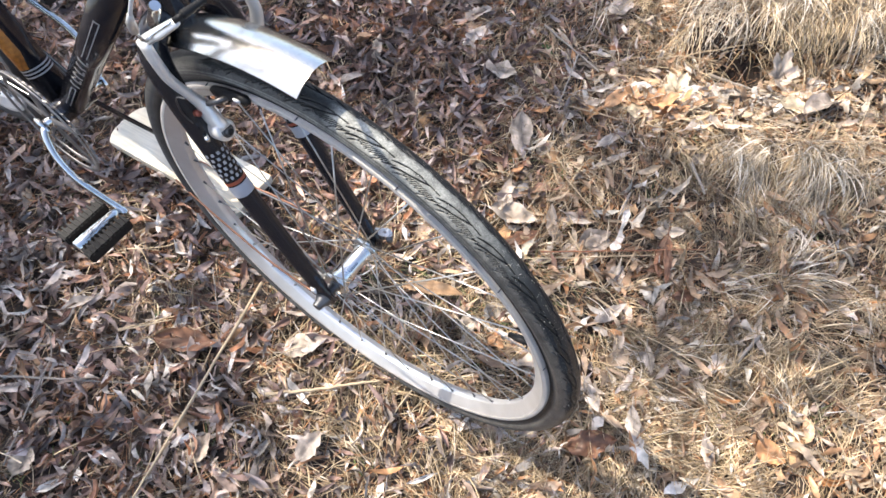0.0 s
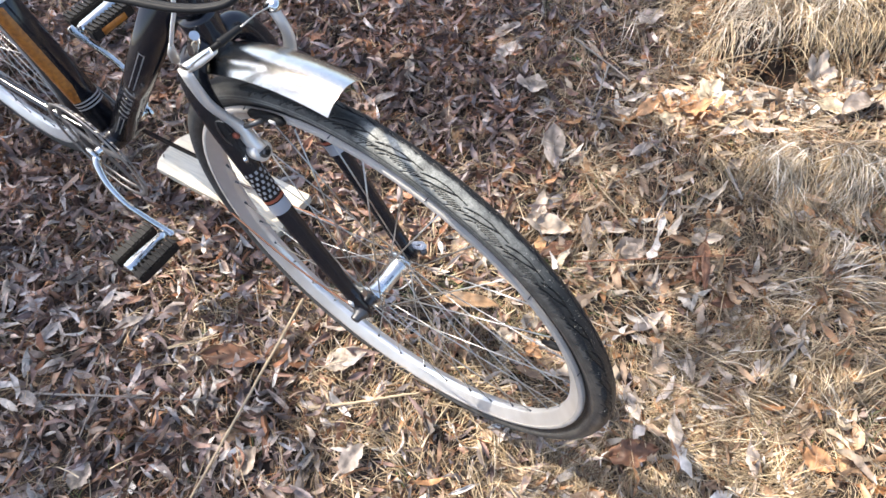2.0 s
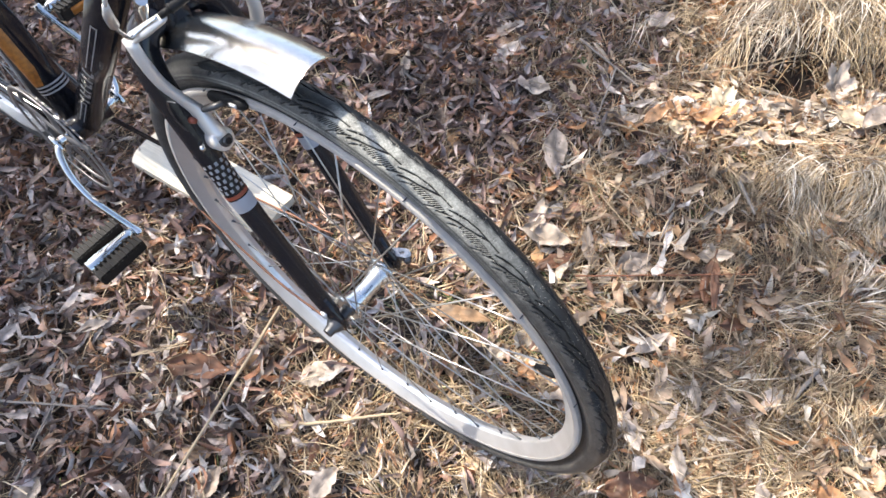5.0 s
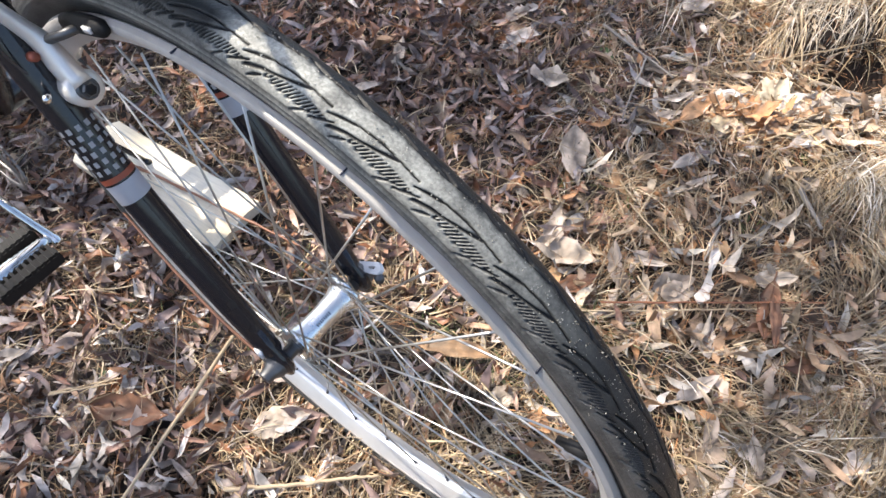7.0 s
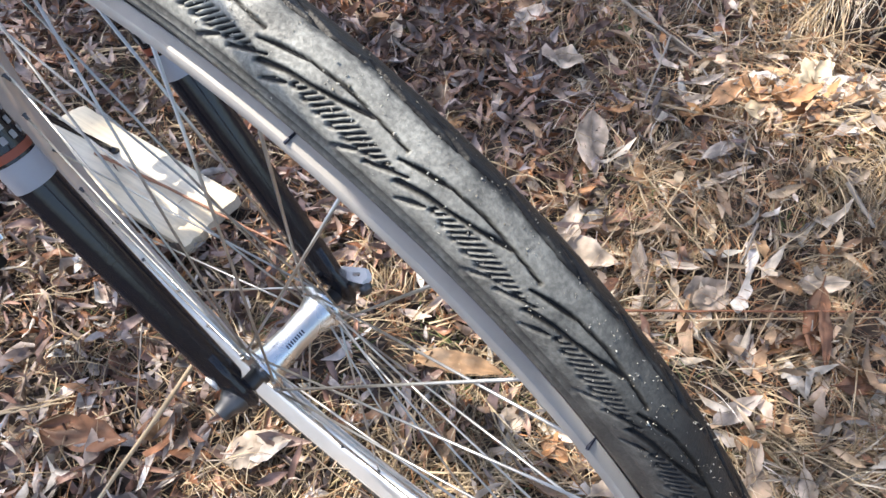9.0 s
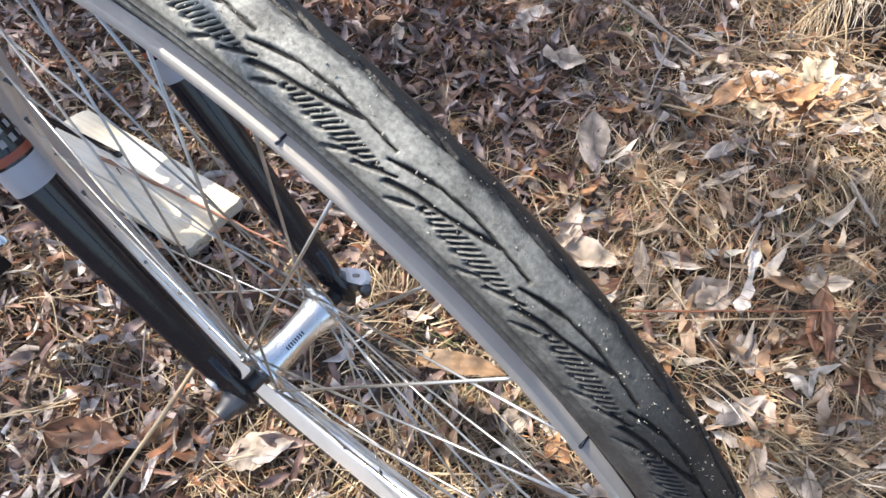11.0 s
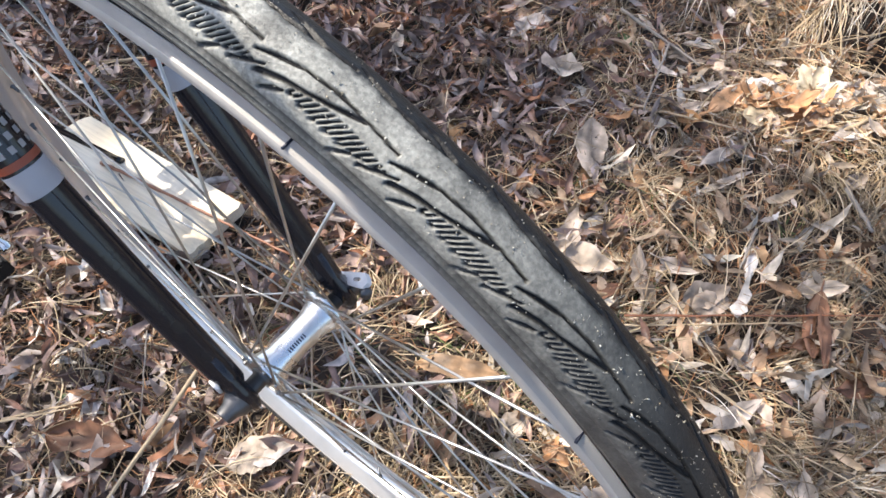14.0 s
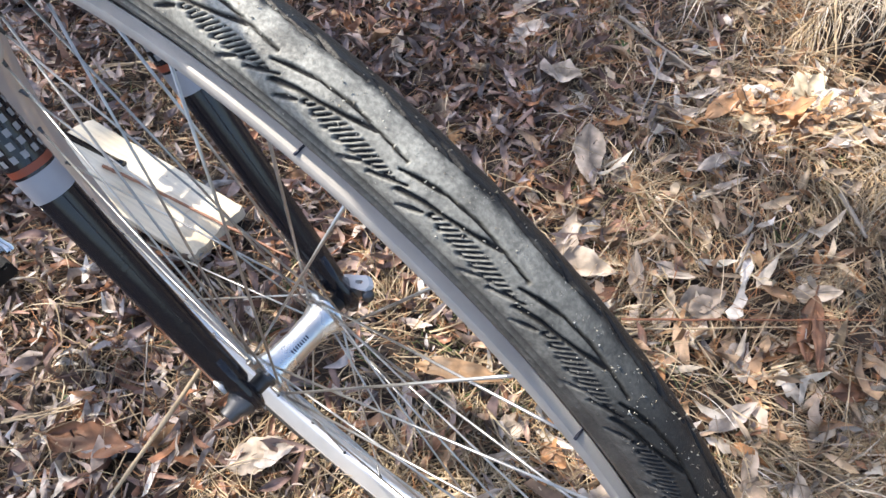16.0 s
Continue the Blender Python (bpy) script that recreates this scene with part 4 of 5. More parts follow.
for j in range(m):
    for i in (0, n):
        f.append((i * w + j, i * w + j + 1, i * w + j + 1 + N, i * w + j + N))
g.add(outer + inner, f)
part("mudguard", g, M_GUARD, bike, "short chromed mudguard over the tyre", sharp=50)

# frame
BB = (-0.607, 0, -0.066)
ST = ((-0.632, 0, -0.066), (-0.806, 0, 0.374))
g = Geo()
tube(g, [at(-0.607, y, -0.066) for y in (-0.036, -0.034, 0.034, 0.036)], [0.018, 0.0205, 0.0205, 0.018], 24)
frame_part = part("frame", g, M_BLACK, bike, "black bicycle frame with orange panels")
g = Geo()
tube(g, [at(-0.178, 0, 0.390), at(-0.179, 0, 0.394), at(-0.215, 0, 0.498), at(-0.216, 0, 0.502)], [0.0175, 0.0185, 0.0185, 0.0175], 24)
part("head_tube", g, M_BLACK, frame_part)
g = Geo()
tube(g, [at(*BB), at(-0.188, 0, 0.425)], 0.0210, 28)
part("down_tube", g, M_BLACK, frame_part)
g = Geo()
tube(g, [at(*ST[0]), at(*ST[1])], 0.0240, 28)
part("seat_tube", g, M_BLACK, frame_part)
g = Geo()
tube(g, [at(-0.207, 0, 0.476), at(-0.735, 0, 0.32)], 0.015, 20)
part("top_tube", g, M_BLACK, frame_part)
for s in (-1, 1):
    g = Geo()
    tube(g, smooth_line([at(-0.62, s * 0.022, -0.066), at(-0.70, s * 0.036, -0.054), at(-1.055, s * 0.062, 0.0)], 12), [0.0115 - 0.004 * i / 12 for i in range(13)], 14)
    part("chainstay", g, M_BLACK, frame_part)
    g = Geo()
    tube(g, smooth_line([at(-0.745, s * 0.014, 0.34), at(-0.80, s * 0.034, 0.27), at(-1.055, s * 0.062, 0.005)], 12), 0.0075, 14)
    part("seatstay", g, M_BLACK, frame_part)

# cranks, chainring, pedals
RD = Vector((0.135, 0, -0.104)).normalized()
for s, d in ((-1, RD), (1, -RD)):
    g = Geo()
    p = at(*BB)
    tube(g, [p + Vector((0, s * 0.030, 0)), p + Vector((0, s * 0.058, 0))], 0.0085, 14)
    a, b = p + Vector((0, s * 0.062, 0)), p + Vector((0, s * 0.076, -0.008 if s < 0 else 0.0)) + d * 0.170
    tube(g, [a - d * 0.018, a - d * 0.012, a, a + d * 0.012, a + d * 0.016], [0.005, 0.010, 0.0115, 0.010, 0.006], 16, flat=0.55, side=(0, 1, 0))
    arm_line = smooth_line([a + d * 0.004, a.lerp(b, 0.10) + Vector((0, s * 0.009, 0)), a.lerp(b, 0.28) + Vector((0, s * 0.018, 0)), a.lerp(b, 0.52) + Vector((0, s * 0.019, 0)), a.lerp(b, 0.78) + Vector((0, s * 0.010, 0)), b, b + d * 0.012], 24)
    tube(g, arm_line, [0.0105 - 0.0030 * min(1, i / 10) + (0.002 if i > 20 else 0) for i in range(25)], 14, flat=0.8, side=(0, 1, 0))
    crank = part("crank", g, M_CHROME, bike, "chromed crank arm")
    q = b + Vector((0, s * 0.060, 0))
    g = Geo()
    tube(g, [b + Vector((0, s * 0.004, 0)), b + Vector((0, s * 0.016, 0)), q + Vector((0, s * 0.018, 0)), q + Vector((0, s * 0.034, 0)), q + Vector((0, s * 0.036, 0))], [0.006, 0.011, 0.014, 0.0135, 0.010], 16)
    pedal = part("pedal", g, M_CHROME, bike, "pedal with silver barrel and black ribbed treads")
    for k in (-1, 1):
        g = Geo()
        block(g, (0.020, 0.088, 0.022), Matrix.Translation(q + Vector((k * 0.030, -s * 0.006, 0))), 0.12)
        for i in range(10):
            block(g, (0.022, 0.0038, 0.006), Matrix.Translation(q + Vector((k * 0.030, -s * 0.006 - 0.040 + i * 0.0088, 0.0125))), 0)
        part("tread_block", g, M_PLASTIC, pedal, "black ribbed plastic tread", sharp=40)
        if s < 0:
            continue
        g = Geo()
        block(g, (0.004, 0.052, 0.013), Matrix.Translation(q + Vector((k * 0.0410, -s * 0.006, 0))), 0.2)
        part("reflector", g, M_REFLECT, pedal, "amber reflector")
g = Geo()
lathe(g, [(0.088, -0.046), (0.094, -0.047), (0.094, -0.044), (0.088, -0.044)], 96, at(*BB), True)
for k in range(5):
    a = 2 * math.pi * k / 5
    e = Vector((math.sin(a), 0, math.cos(a)))
    tube(g, [at(*BB) + Vector((0, -0.046, 0)) + e * 0.015, at(*BB) + Vector((0, -0.0455, 0)) + e * 0.090], [0.011, 0.006], 8, flat=0.3, side=(0, 1, 0))
for k in range(44):
    a = 2 * math.pi * k / 44
    e, t = Vector((math.sin(a), 0, math.cos(a))), Vector((math.cos(a), 0, -math.sin(a)))
    c = at(*BB) + Vector((0, -0.0455, 0)) + e * 0.094
    g.add([c + t * 0.004 + Vector((0, .001, 0)), c - t * 0.004 + Vector((0, .001, 0)), c + e * 0.006 + Vector((0, .001, 0)), c + t * 0.004 - Vector((0, .001, 0)), c - t * 0.004 - Vector((0, .001, 0)), c + e * 0.006 - Vector((0, .001, 0))], [(0, 1, 2), (5, 4, 3), (0, 2, 5, 3), (1, 4, 5, 2)])
part("chainring", g, M_DULL, bike, "dull steel chainring with five arms", sharp=40)
g = Geo()
lathe(g, [(0.0970, -0.0540), (0.106, -0.0545), (0.107, -0.0525), (0.0970, -0.0520)], 96, at(*BB), True)
part("chain_guard_ring", g, M_DULL, bike, "thin dull chain guard ring")

# kickstand
g = Geo()
KS = [at(-0.640, 0.020, -0.082), at(-0.634, 0.034, -0.100), at(-0.628, 0.078, -0.20), at(-0.622, 0.128, -0.313)]
tube(g, smooth_line(KS, 14), 0.0045, 12)
tube(g, [KS[-1] - Vector((0, 0, 0.002)), KS[-1] + (KS[-1] - KS[-2]).normalized() * 0.014], [0.0048, 0.0062], 12)
part("kickstand", g, M_BLACK, bike, "black kickstand standing on a board")

# board under the kickstand
g = Geo()
rows_b, cols_b = 30, 12
top_b, low_b = [], []
for i in range(rows_b + 1):
    for j in range(cols_b + 1):
        b = -1 + 2 * j / cols_b
        a = -1 + 2 * i / rows_b
        # rounded at one end, sawn off at the other
        left_b = -0.1825 + 0.016 * abs(b) ** 3
        right_b = 0.1825 - 0.005 * (0.5 + noise.noise((b * 5.5, 3.1, 0.7)))
        x = left_b + (right_b - left_b) * i / rows_b
        y = b * 0.054 * (1 + 0.03 * noise.noise((x * 14, b * 0.6, 5)))
        edge = max(abs(b) ** 14, max(0, abs(a) - 0.96) / 0.04)
        top_b.append(Vector((x, y, 0.012 - 0.004 * edge + 0.0012 * noise.noise((x * 9, y * 60, 1)) - (0.0035 if j == 4 and i > 14 else 0))))
        low_b.append(Vector((x, y, -0.012)))
nb, wb = len(top_b), cols_b + 1
faces_b = []
for i in range(rows_b):
    for j in range(cols_b):
        q = (i * wb + j, (i + 1) * wb + j, (i + 1) * wb + j + 1, i * wb + j + 1)
        faces_b += [q, tuple(k + nb for k in q[::-1])]
    for j in (0, cols_b):
        q = (i * wb + j, (i + 1) * wb + j, (i + 1) * wb + j + nb, i * wb + j + nb)
        faces_b.append(q[::-1] if j == 0 else q)
for j in range(cols_b):
    for i in (0, rows_b):
        q = (i * wb + j, i * wb + j + 1, i * wb + j + 1 + nb, i * wb + j + nb)
        faces_b.append(q if i == 0 else q[::-1])
g.add(top_b + low_b, faces_b)
board = part("wooden_board", g, M_WOOD, None, sharp=30)
board.matrix_world = pose(-0.596, 0.928, 0.028, 0, 0, -26.5)
tagged(board, "short pale weathered board lying in the leaves", "board")


# decals on the frame
def along(a, b, t):
    return at(*a).lerp(at(*b), t)


DT = ((-0.607, 0, -0.066), (-0.188, 0, 0.425))
d_dir = (at(*DT[1]) - at(*DT[0])).normalized()
side = Vector((0, -1, 0))
face = d_dir.cross(side).normalized()


def on_tube(t, w, r=0.0213):
    """A place on the tube's skin: t along it, w radians round from its right side to its upper side."""
    return along(*DT, t) + (side * math.cos(w) - face * math.sin(w)) * r


def skin_patch(t0, t1, w0, w1, slant=0.0, n=5):
    g = Geo()
    v = [on_tube(t0 + (t1 - t0) * a + slant * k / n, w0 + (w1 - w0) * k / n) for a in (0, 1) for k in range(n + 1)]
    g.add(v, [(k, k + 1, n + 2 + k, n + 1 + k) for k in range(n)])
    return g


for t0, t1 in ((0.10, 0.26), (0.50, 0.72)):
    for w in (-0.42, -0.10):
        part("stripe", skin_patch(t0, t1, w, w + 0.07), M_GREY, frame_part, "thin grey stripe")
    part("stripe", skin_patch(t1 - 0.006, t1, -0.42, -0.03), M_GREY, frame_part)
for k in range(6):
    t = 0.275 + k * 0.036
    part("lettering_bar", skin_patch(t, t + 0.010, -0.58, 0.16, 0.018), M_GREY, frame_part, "grey slanted lettering bar")
    part("lettering_bar", skin_patch(t + 0.012, t + 0.026, -0.56 if k % 2 else 0.0, -0.42 if k % 2 else 0.15, 0.004), M_GREY, frame_part)

# orange panel and rings on the seat tube
s_dir = (at(*ST[1]) - at(*ST[0])).normalized()
back = Vector((0, -1, 0)).cross(s_dir).normalized()
g = Geo()
n, m = 16, 24
v = []
for i in range(m + 1):
    t = 0.150 + 0.375 * i / m
    wrap = 1.18 * min(1.0, 0.72 + i / 14)
    for k in range(n + 1):
        a = -1.7 + (1.7 + wrap) * k / n
        v.append(along(*ST, t) + (Vector((0, -1, 0)) * math.cos(a) - back * math.sin(a)) * 0.0243)
g.add(v, [(i * (n + 1) + k, i * (n + 1) + k + 1, (i + 1) * (n + 1) + k + 1, (i + 1) * (n + 1) + k) for i in range(m) for k in range(n)])
part("orange_panel", g, M_ORANGE, frame_part, "orange metallic paint panel")
for t in (0.115, 0.128, 0.141):
    g = Geo()
    tube(g, [along(*ST, t), along(*ST, t + 0.006)], 0.0244, 28, caps=False)
    part("ring_decal", g, M_GREY, frame_part, "thin silver ring")
g = Geo()
tube(g, [along(*ST, 0.535), along(*ST, 0.575)], 0.0244, 28, caps=False)
part("white_band", g, M_WHITE, frame_part, "white painted band")

# rim brake
ARM = [(-0.103, 0.038, 0.257), (-0.115, 0.038, 0.268), (-0.124, 0.0385, 0.2845), (-0.130, 0.044, 0.300), (-0.137, 0.052, 0.323), (-0.139, 0.056, 0.350), (-0.144, 0.056, 0.372)]
ARM_L = [(-0.100, 0.038, 0.257), (-0.112, 0.039, 0.272), (-0.116, 0.044, 0.300), (-0.114, 0.051, 0.332), (-0.113, 0.052, 0.352), (-0.122, 0.050, 0.380)]
for s, pts in ((-1, ARM), (1, ARM_L)):
    g = Geo()
    line = smooth_line([at(x, s * y, z) for x, y, z in pts], 20)
    tube(g, line, [0.0128 - 0.0046 * ease(i, 3, 11) for i in range(21)], 18, flat=0.62, side=(0, 1, 0))
    p = at(-0.103, s * 0.038, 0.257)
    d = Vector((0.93, 0, 0.36)).normalized()
    tube(g, [p - d * 0.014, p - d * 0.012, p + d * 0.003, p + d * 0.0055], [0.0105, 0.0120, 0.0120, 0.0098], 24)
    arm = part("brake_arm", g, M_ARM, bike, "silver aluminium brake arm")
    g = Geo()
    tube(g, [p - d * 0.030, p + d * 0.005, p + d * 0.0075, p + d * 0.0085], [0.0072, 0.0072, 0.0072, 0.0062], 20)
    tube(g, [p + d * 0.008, p + d * 0.011, p + d * 0.012], [0.0050, 0.0050, 0.0042], 6)
    part("pivot_bolt", g, M_DARKSTEEL, arm, "dull steel pivot bolt", sharp=40)
    g = Geo()
    tube(g, [p + d * 0.0121, p + d * 0.0125], [0.0038, 0.0036], 6)
    part("bolt_socket", g, M_PLASTIC, arm)
    g = Geo()
    a0 = -0.322
    pad = [at(0.3115 * math.sin(a0 + k), s * 0.0185, 0.3115 * math.cos(a0 + k)) for k in (-0.105, -0.085, -0.04, 0.0, 0.04, 0.075, 0.095)]
    tube(g, pad, [0.003, 0.0062, 0.0068, 0.007, 0.0068, 0.0062, 0.003], 12, flat=0.8, side=(0, 1, 0))
    pad_part = part("brake_pad", g, M_PLASTIC, bike, "black rubber brake pad")
    g = Geo()
    tube(g, [at(-0.099, s * 0.022, 0.295), at(-0.106, s * 0.030, 0.292), at(-0.116, s * 0.037, 0.288)], 0.0032, 10)
    part("pad_post", g, M_DARKSTEEL, pad_part, "steel pad post")
    g = Geo()
    block(g, (0.009, 0.002, 0.004), Matrix.Translation(at(-0.083, s * 0.0240, 0.3015)) @ pose(0, 0, 0, 0, -15, 0), 0.1)
    part("pad_mark", g, M_WHITE, pad_part, "small white mark")
    g = Geo()
    tube(g, smooth_line([at(-0.118, s * 0.050, 0.252), at(-0.126, s * 0.060, 0.285), at(-0.122, s * 0.062, 0.315), at(-0.108, s * 0.060, 0.322)], 12), 0.0009, 6)
    part("spring", g, M_DARKSTEEL, arm, "thin return spring wire")
# bracket, noodle, boot and wire across the tyre
g = Geo()
tube(g, [at(-0.147, -0.058, 0.368), at(-0.142, -0.054, 0.373), at(-0.130, -0.045, 0.381), at(-0.117, -0.034, 0.391), at(-0.114, -0.031, 0.393)], [0.0040, 0.0062, 0.0066, 0.0052, 0.0036], 12, flat=0.5, side=(0.5, 0, 0.86))
part("cable_bracket", g, M_ALU, bike, "bright aluminium cable bracket")
g = Geo()
tube(g, [at(-0.116, -0.034, 0.394), at(-0.110, -0.026, 0.399)], 0.0030, 10)
boot = [at(-0.110, -0.028, 0.399).lerp(at(-0.107, -0.002, 0.400), k / 14) for k in range(15)]
tube(g, boot, [0.0040 - 0.0014 * k / 14 + (0.0007 if k % 2 else 0) for k in range(15)], 12)
part("rubber_boot", g, M_PLASTIC, bike, "ribbed black rubber boot")
g = Geo()
tube(g, [at(-0.107, -0.004, 0.400), at(-0.114, 0.025, 0.393), at(-0.122, 0.050, 0.381), at(-0.128, 0.066, 0.374), at(-0.131, 0.083, 0.366)], 0.0009, 6)
part("brake_wire", g, M_STEEL, bike, "bare steel brake wire")
g = Geo()
p = at(-0.122, 0.050, 0.381)
tube(g, [p + Vector((0.010, 0.002, 0.004)), p + Vector((0.006, 0.001, 0.002)), p, p - Vector((0.006, 0.001, 0.002))], [0.0045, 0.0066, 0.0070, 0.0055], 12)
part("wire_clamp", g, M_CHROME, bike, "bright wire clamp bolt")
g = Geo()
tube(g, smooth_line([at(-0.118, -0.036, 0.393), at(-0.133, -0.050, 0.381), at(-0.1329, -0.058, 0.3805), at(-0.1288, -0.064, 0.3918), at(-0.1195, -0.070, 0.407), at(-0.1104, -0.074, 0.4247)], 24), 0.0017, 10)
part("cable_noodle", g, M_CHROME, bike, "thin bent steel cable guide")
g = Geo()
tube(g, [at(-0.1175, -0.0708, 0.4105), at(-0.1104, -0.074, 0.4247), at(-0.1026, -0.075, 0.4381)], [0.0042, 0.0040, 0.0024], 12)
part("ferrule", g, M_ALU, bike, "silver cable ferrule")
g = Geo()
tube(g, smooth_line([at(-0.1026, -0.075, 0.4381), at(-0.0835, -0.076, 0.4669), at(-0.0619, -0.077, 0.4988), at(-0.050, -0.072, 0.54)], 14), 0.0017, 10)
part("brake_cable", g, M_WHITE, bike, "pale front brake cable housing")
for k, off in enumerate(((-0.003, 0.009, 0.001), (0.000, 0.0055, 0.003))):
    o = Vector(off)
    g = Geo()
    tube(g, smooth_line([at(x, y, z) + (o if x > 0 or y < -0.09 else Vector((0, 0.0018 - 0.0026 * k, 0.001 * k))) for x, y, z in ((-0.36, -0.225, 0.50), (-0.22, -0.178, 0.525), (-0.146, -0.153, 0.529), (-0.101, -0.137, 0.529), (-0.059, -0.121, 0.530), (-0.016, -0.107, 0.530), (0.009, -0.094, 0.532), (0.019, -0.081, 0.535), (0.008, -0.068, 0.536), (-0.015, -0.058, 0.535), (-0.040, -0.050, 0.541), (-0.066, -0.041, 0.553), (-0.092, -0.032, 0.567), (-0.140, -0.020, 0.600))], 60), 0.0025, 12)
    part("cable_housing", g, M_PLASTIC, bike, "black cable housing in a loop")
# small bright bolt on the fork crown
g = Geo()
tube(g, [at(-0.168, -0.031, 0.349), at(-0.144, -0.031, 0.393), at(-0.142, -0.031, 0.396)], [0.0062, 0.0062, 0.0050], 16)
part("crown_bolt", g, M_CHROME, bike, "bright steel barrel beside the crown", sharp=35)

# printing on the hub: plain bars
for k in range(8):
    y = -0.0105 + k * 0.0022
    g = Geo()
    r = 0.01165 + 0.0009 * abs(y) / 0.018
    v = [at(r * math.sin(w), y + h, r * math.cos(w)) for w in (0.50, 0.64, 0.78) for h in (0.0, 0.0011)]
    g.add(v, [(0, 1, 3, 2), (2, 3, 5, 4)])
    part("printed_bar", g, M_INK, front_hub, "dark printed bar")

# grit stuck in the tread
g = Geo()
for _ in range(620):
    a, p = rng.uniform(0.10, 1.5), rng.gauss(-0.20, 0.5)
    for _ in range(rng.choice((1, 1, 1, 1, 2, 5))):
        a2, p2 = a + rng.gauss(0, 0.004), p + rng.gauss(0, 0.06)
        r = RT - 0.0165 + 0.0166 * math.cos(p2)
        c = at(r * math.sin(a2), 0.0166 * math.sin(p2), r * math.cos(a2))
        e = rng.choice((0.0002, 0.0002, 0.00025, 0.0003, 0.0003, 0.0004, 0.0006))
        q = [c + Vector((rng.uniform(-e, e), rng.uniform(-e, e), rng.uniform(-e, e))) * 1.3 for _ in range(4)]
        g.add(q, [(0, 1, 2), (0, 2, 3), (0, 3, 1), (1, 3, 2)])
tagged(part("grit", g, M_GRIT, front, "pale grit stuck in the tread"), kind="stuff")


# ---- single leaves and stems on the litter ----
PAINT = {"tan": [(0.40, 0.31, 0.23), (0.50, 0.41, 0.32)], "pale": [(0.38, 0.31, 0.255), (0.53, 0.455, 0.39)], "yellow": [(0.60, 0.48, 0.31), (0.66, 0.55, 0.38)], "orange": [(0.42, 0.21, 0.09), (0.48, 0.28, 0.15)], "brown": [(0.33, 0.19, 0.09), (0.38, 0.24, 0.13)], "rust": [(0.17, 0.078, 0.04), (0.23, 0.11, 0.058)], "green": [(0.05, 0.10, 0.03), (0.09, 0.15, 0.05)]}
PAINT = {k: many_coloured(k + " leaf", v, 0.56, False, 60, through_light=0.12) for k, v in PAINT.items()}
LOOKS = {"tan": "tan dry leaf curled on the litter", "pale": "pale bleached dry leaf on the litter", "yellow": "yellowish lobed dry leaf on the grass", "orange": "orange-brown dry leaf on the litter", "brown": "brown curled dry leaf under the wheel hub", "rust": "dark rust-brown dry leaf on the litter", "green": "small fresh green leaf among dry litter"}


def fallen_leaf(x, y, length, width, yaw, colour, shape):
    """A single dry leaf: blade with a raised midrib and a stalk; lobed, oval or narrow."""
    r = random.Random(int(x * 1000) * 31 + int(y * 1000))
    g = Geo()
    rows, cols = 18, 8
    crush = 0.15 if colour != "rust" else 0.22
    bend, fold, twist = r.uniform(-0.7, 0.7), r.uniform(-0.35, 0.6), r.uniform(-0.6, 0.6)
    v = []
    for i in range(rows + 1):
        t = i / rows
        w = 0.5 * width * max(0.03, math.sin(math.pi * t ** (0.8 if shape != "narrow" else 0.95))) ** (0.75 if shape != "narrow" else 0.9)
        if shape == "lobed":
            w *= 0.72 + 0.42 * math.sin(t * 22 + 0.5) ** 2
        else:
            w *= 1 + 0.22 * noise.noise((t * 7, x * 50, y * 50))
        for j in range(cols + 1):
            c = -1 + 2 * j / cols
            z = 0.35 * bend * length * (t - 0.5) ** 2 * 2 + fold * w * abs(c) ** 1.5 * (1 + 0.5 * c * twist) + crush * width * noise.noise((t * 4.5, c * 1.6 + x * 70, y * 60)) + 0.4 * crush * width * noise.noise((t * 11, c * 4 + x * 90, y * 80))
            v.append(((t - 0.5) * length + 0.10 * width * noise.noise((c * 2, t * 5, x * 60)), w * c * (1 + 0.2 * noise.noise((t * 9, c, y * 40))), z))
    lift = -min(p[2] for p in v)
    g.add([(a, b, c + lift) for a, b, c in v], [(i * (cols + 1) + j, (i + 1) * (cols + 1) + j, (i + 1) * (cols + 1) + j + 1, i * (cols + 1) + j + 1) for i in range(rows) for j in range(cols)])
    mid = rows // 2
    tube(g, [Vector((-0.5 * length - 0.22 * length, 0.03 * length, lift + 0.004)), Vector((-0.5 * length, 0, v[cols // 2][2] + lift)), Vector((0, 0, v[mid * (cols + 1) + cols // 2][2] + lift + 0.0003)), Vector((0.45 * length, 0, v[(rows - 1) * (cols + 1) + cols // 2][2] + lift))], [0.0009, 0.0009, 0.0007, 0.0003], 5)
    ob = part("dry_leaf", g, PAINT[colour])
    ob.matrix_world = pose(x, y, height(x, y) + (0.024 if length > 0.05 else 0.016), r.gauss(0, 9), r.gauss(0, 6), yaw)
    return tagged(ob, LOOKS[colour], "leaf", "single dry leaves")


STEM = {"straw": M_TWIG, "grey": material("grey twig", (0.30, 0.26, 0.22), 0.8, 0, (0.2, 0.17, 0.14), 40, 0.5, 200), "rust": material("rust stem", (0.34, 0.14, 0.065), 0.45, 0, (0.16, 0.065, 0.035), 40, 0.4, 200)}


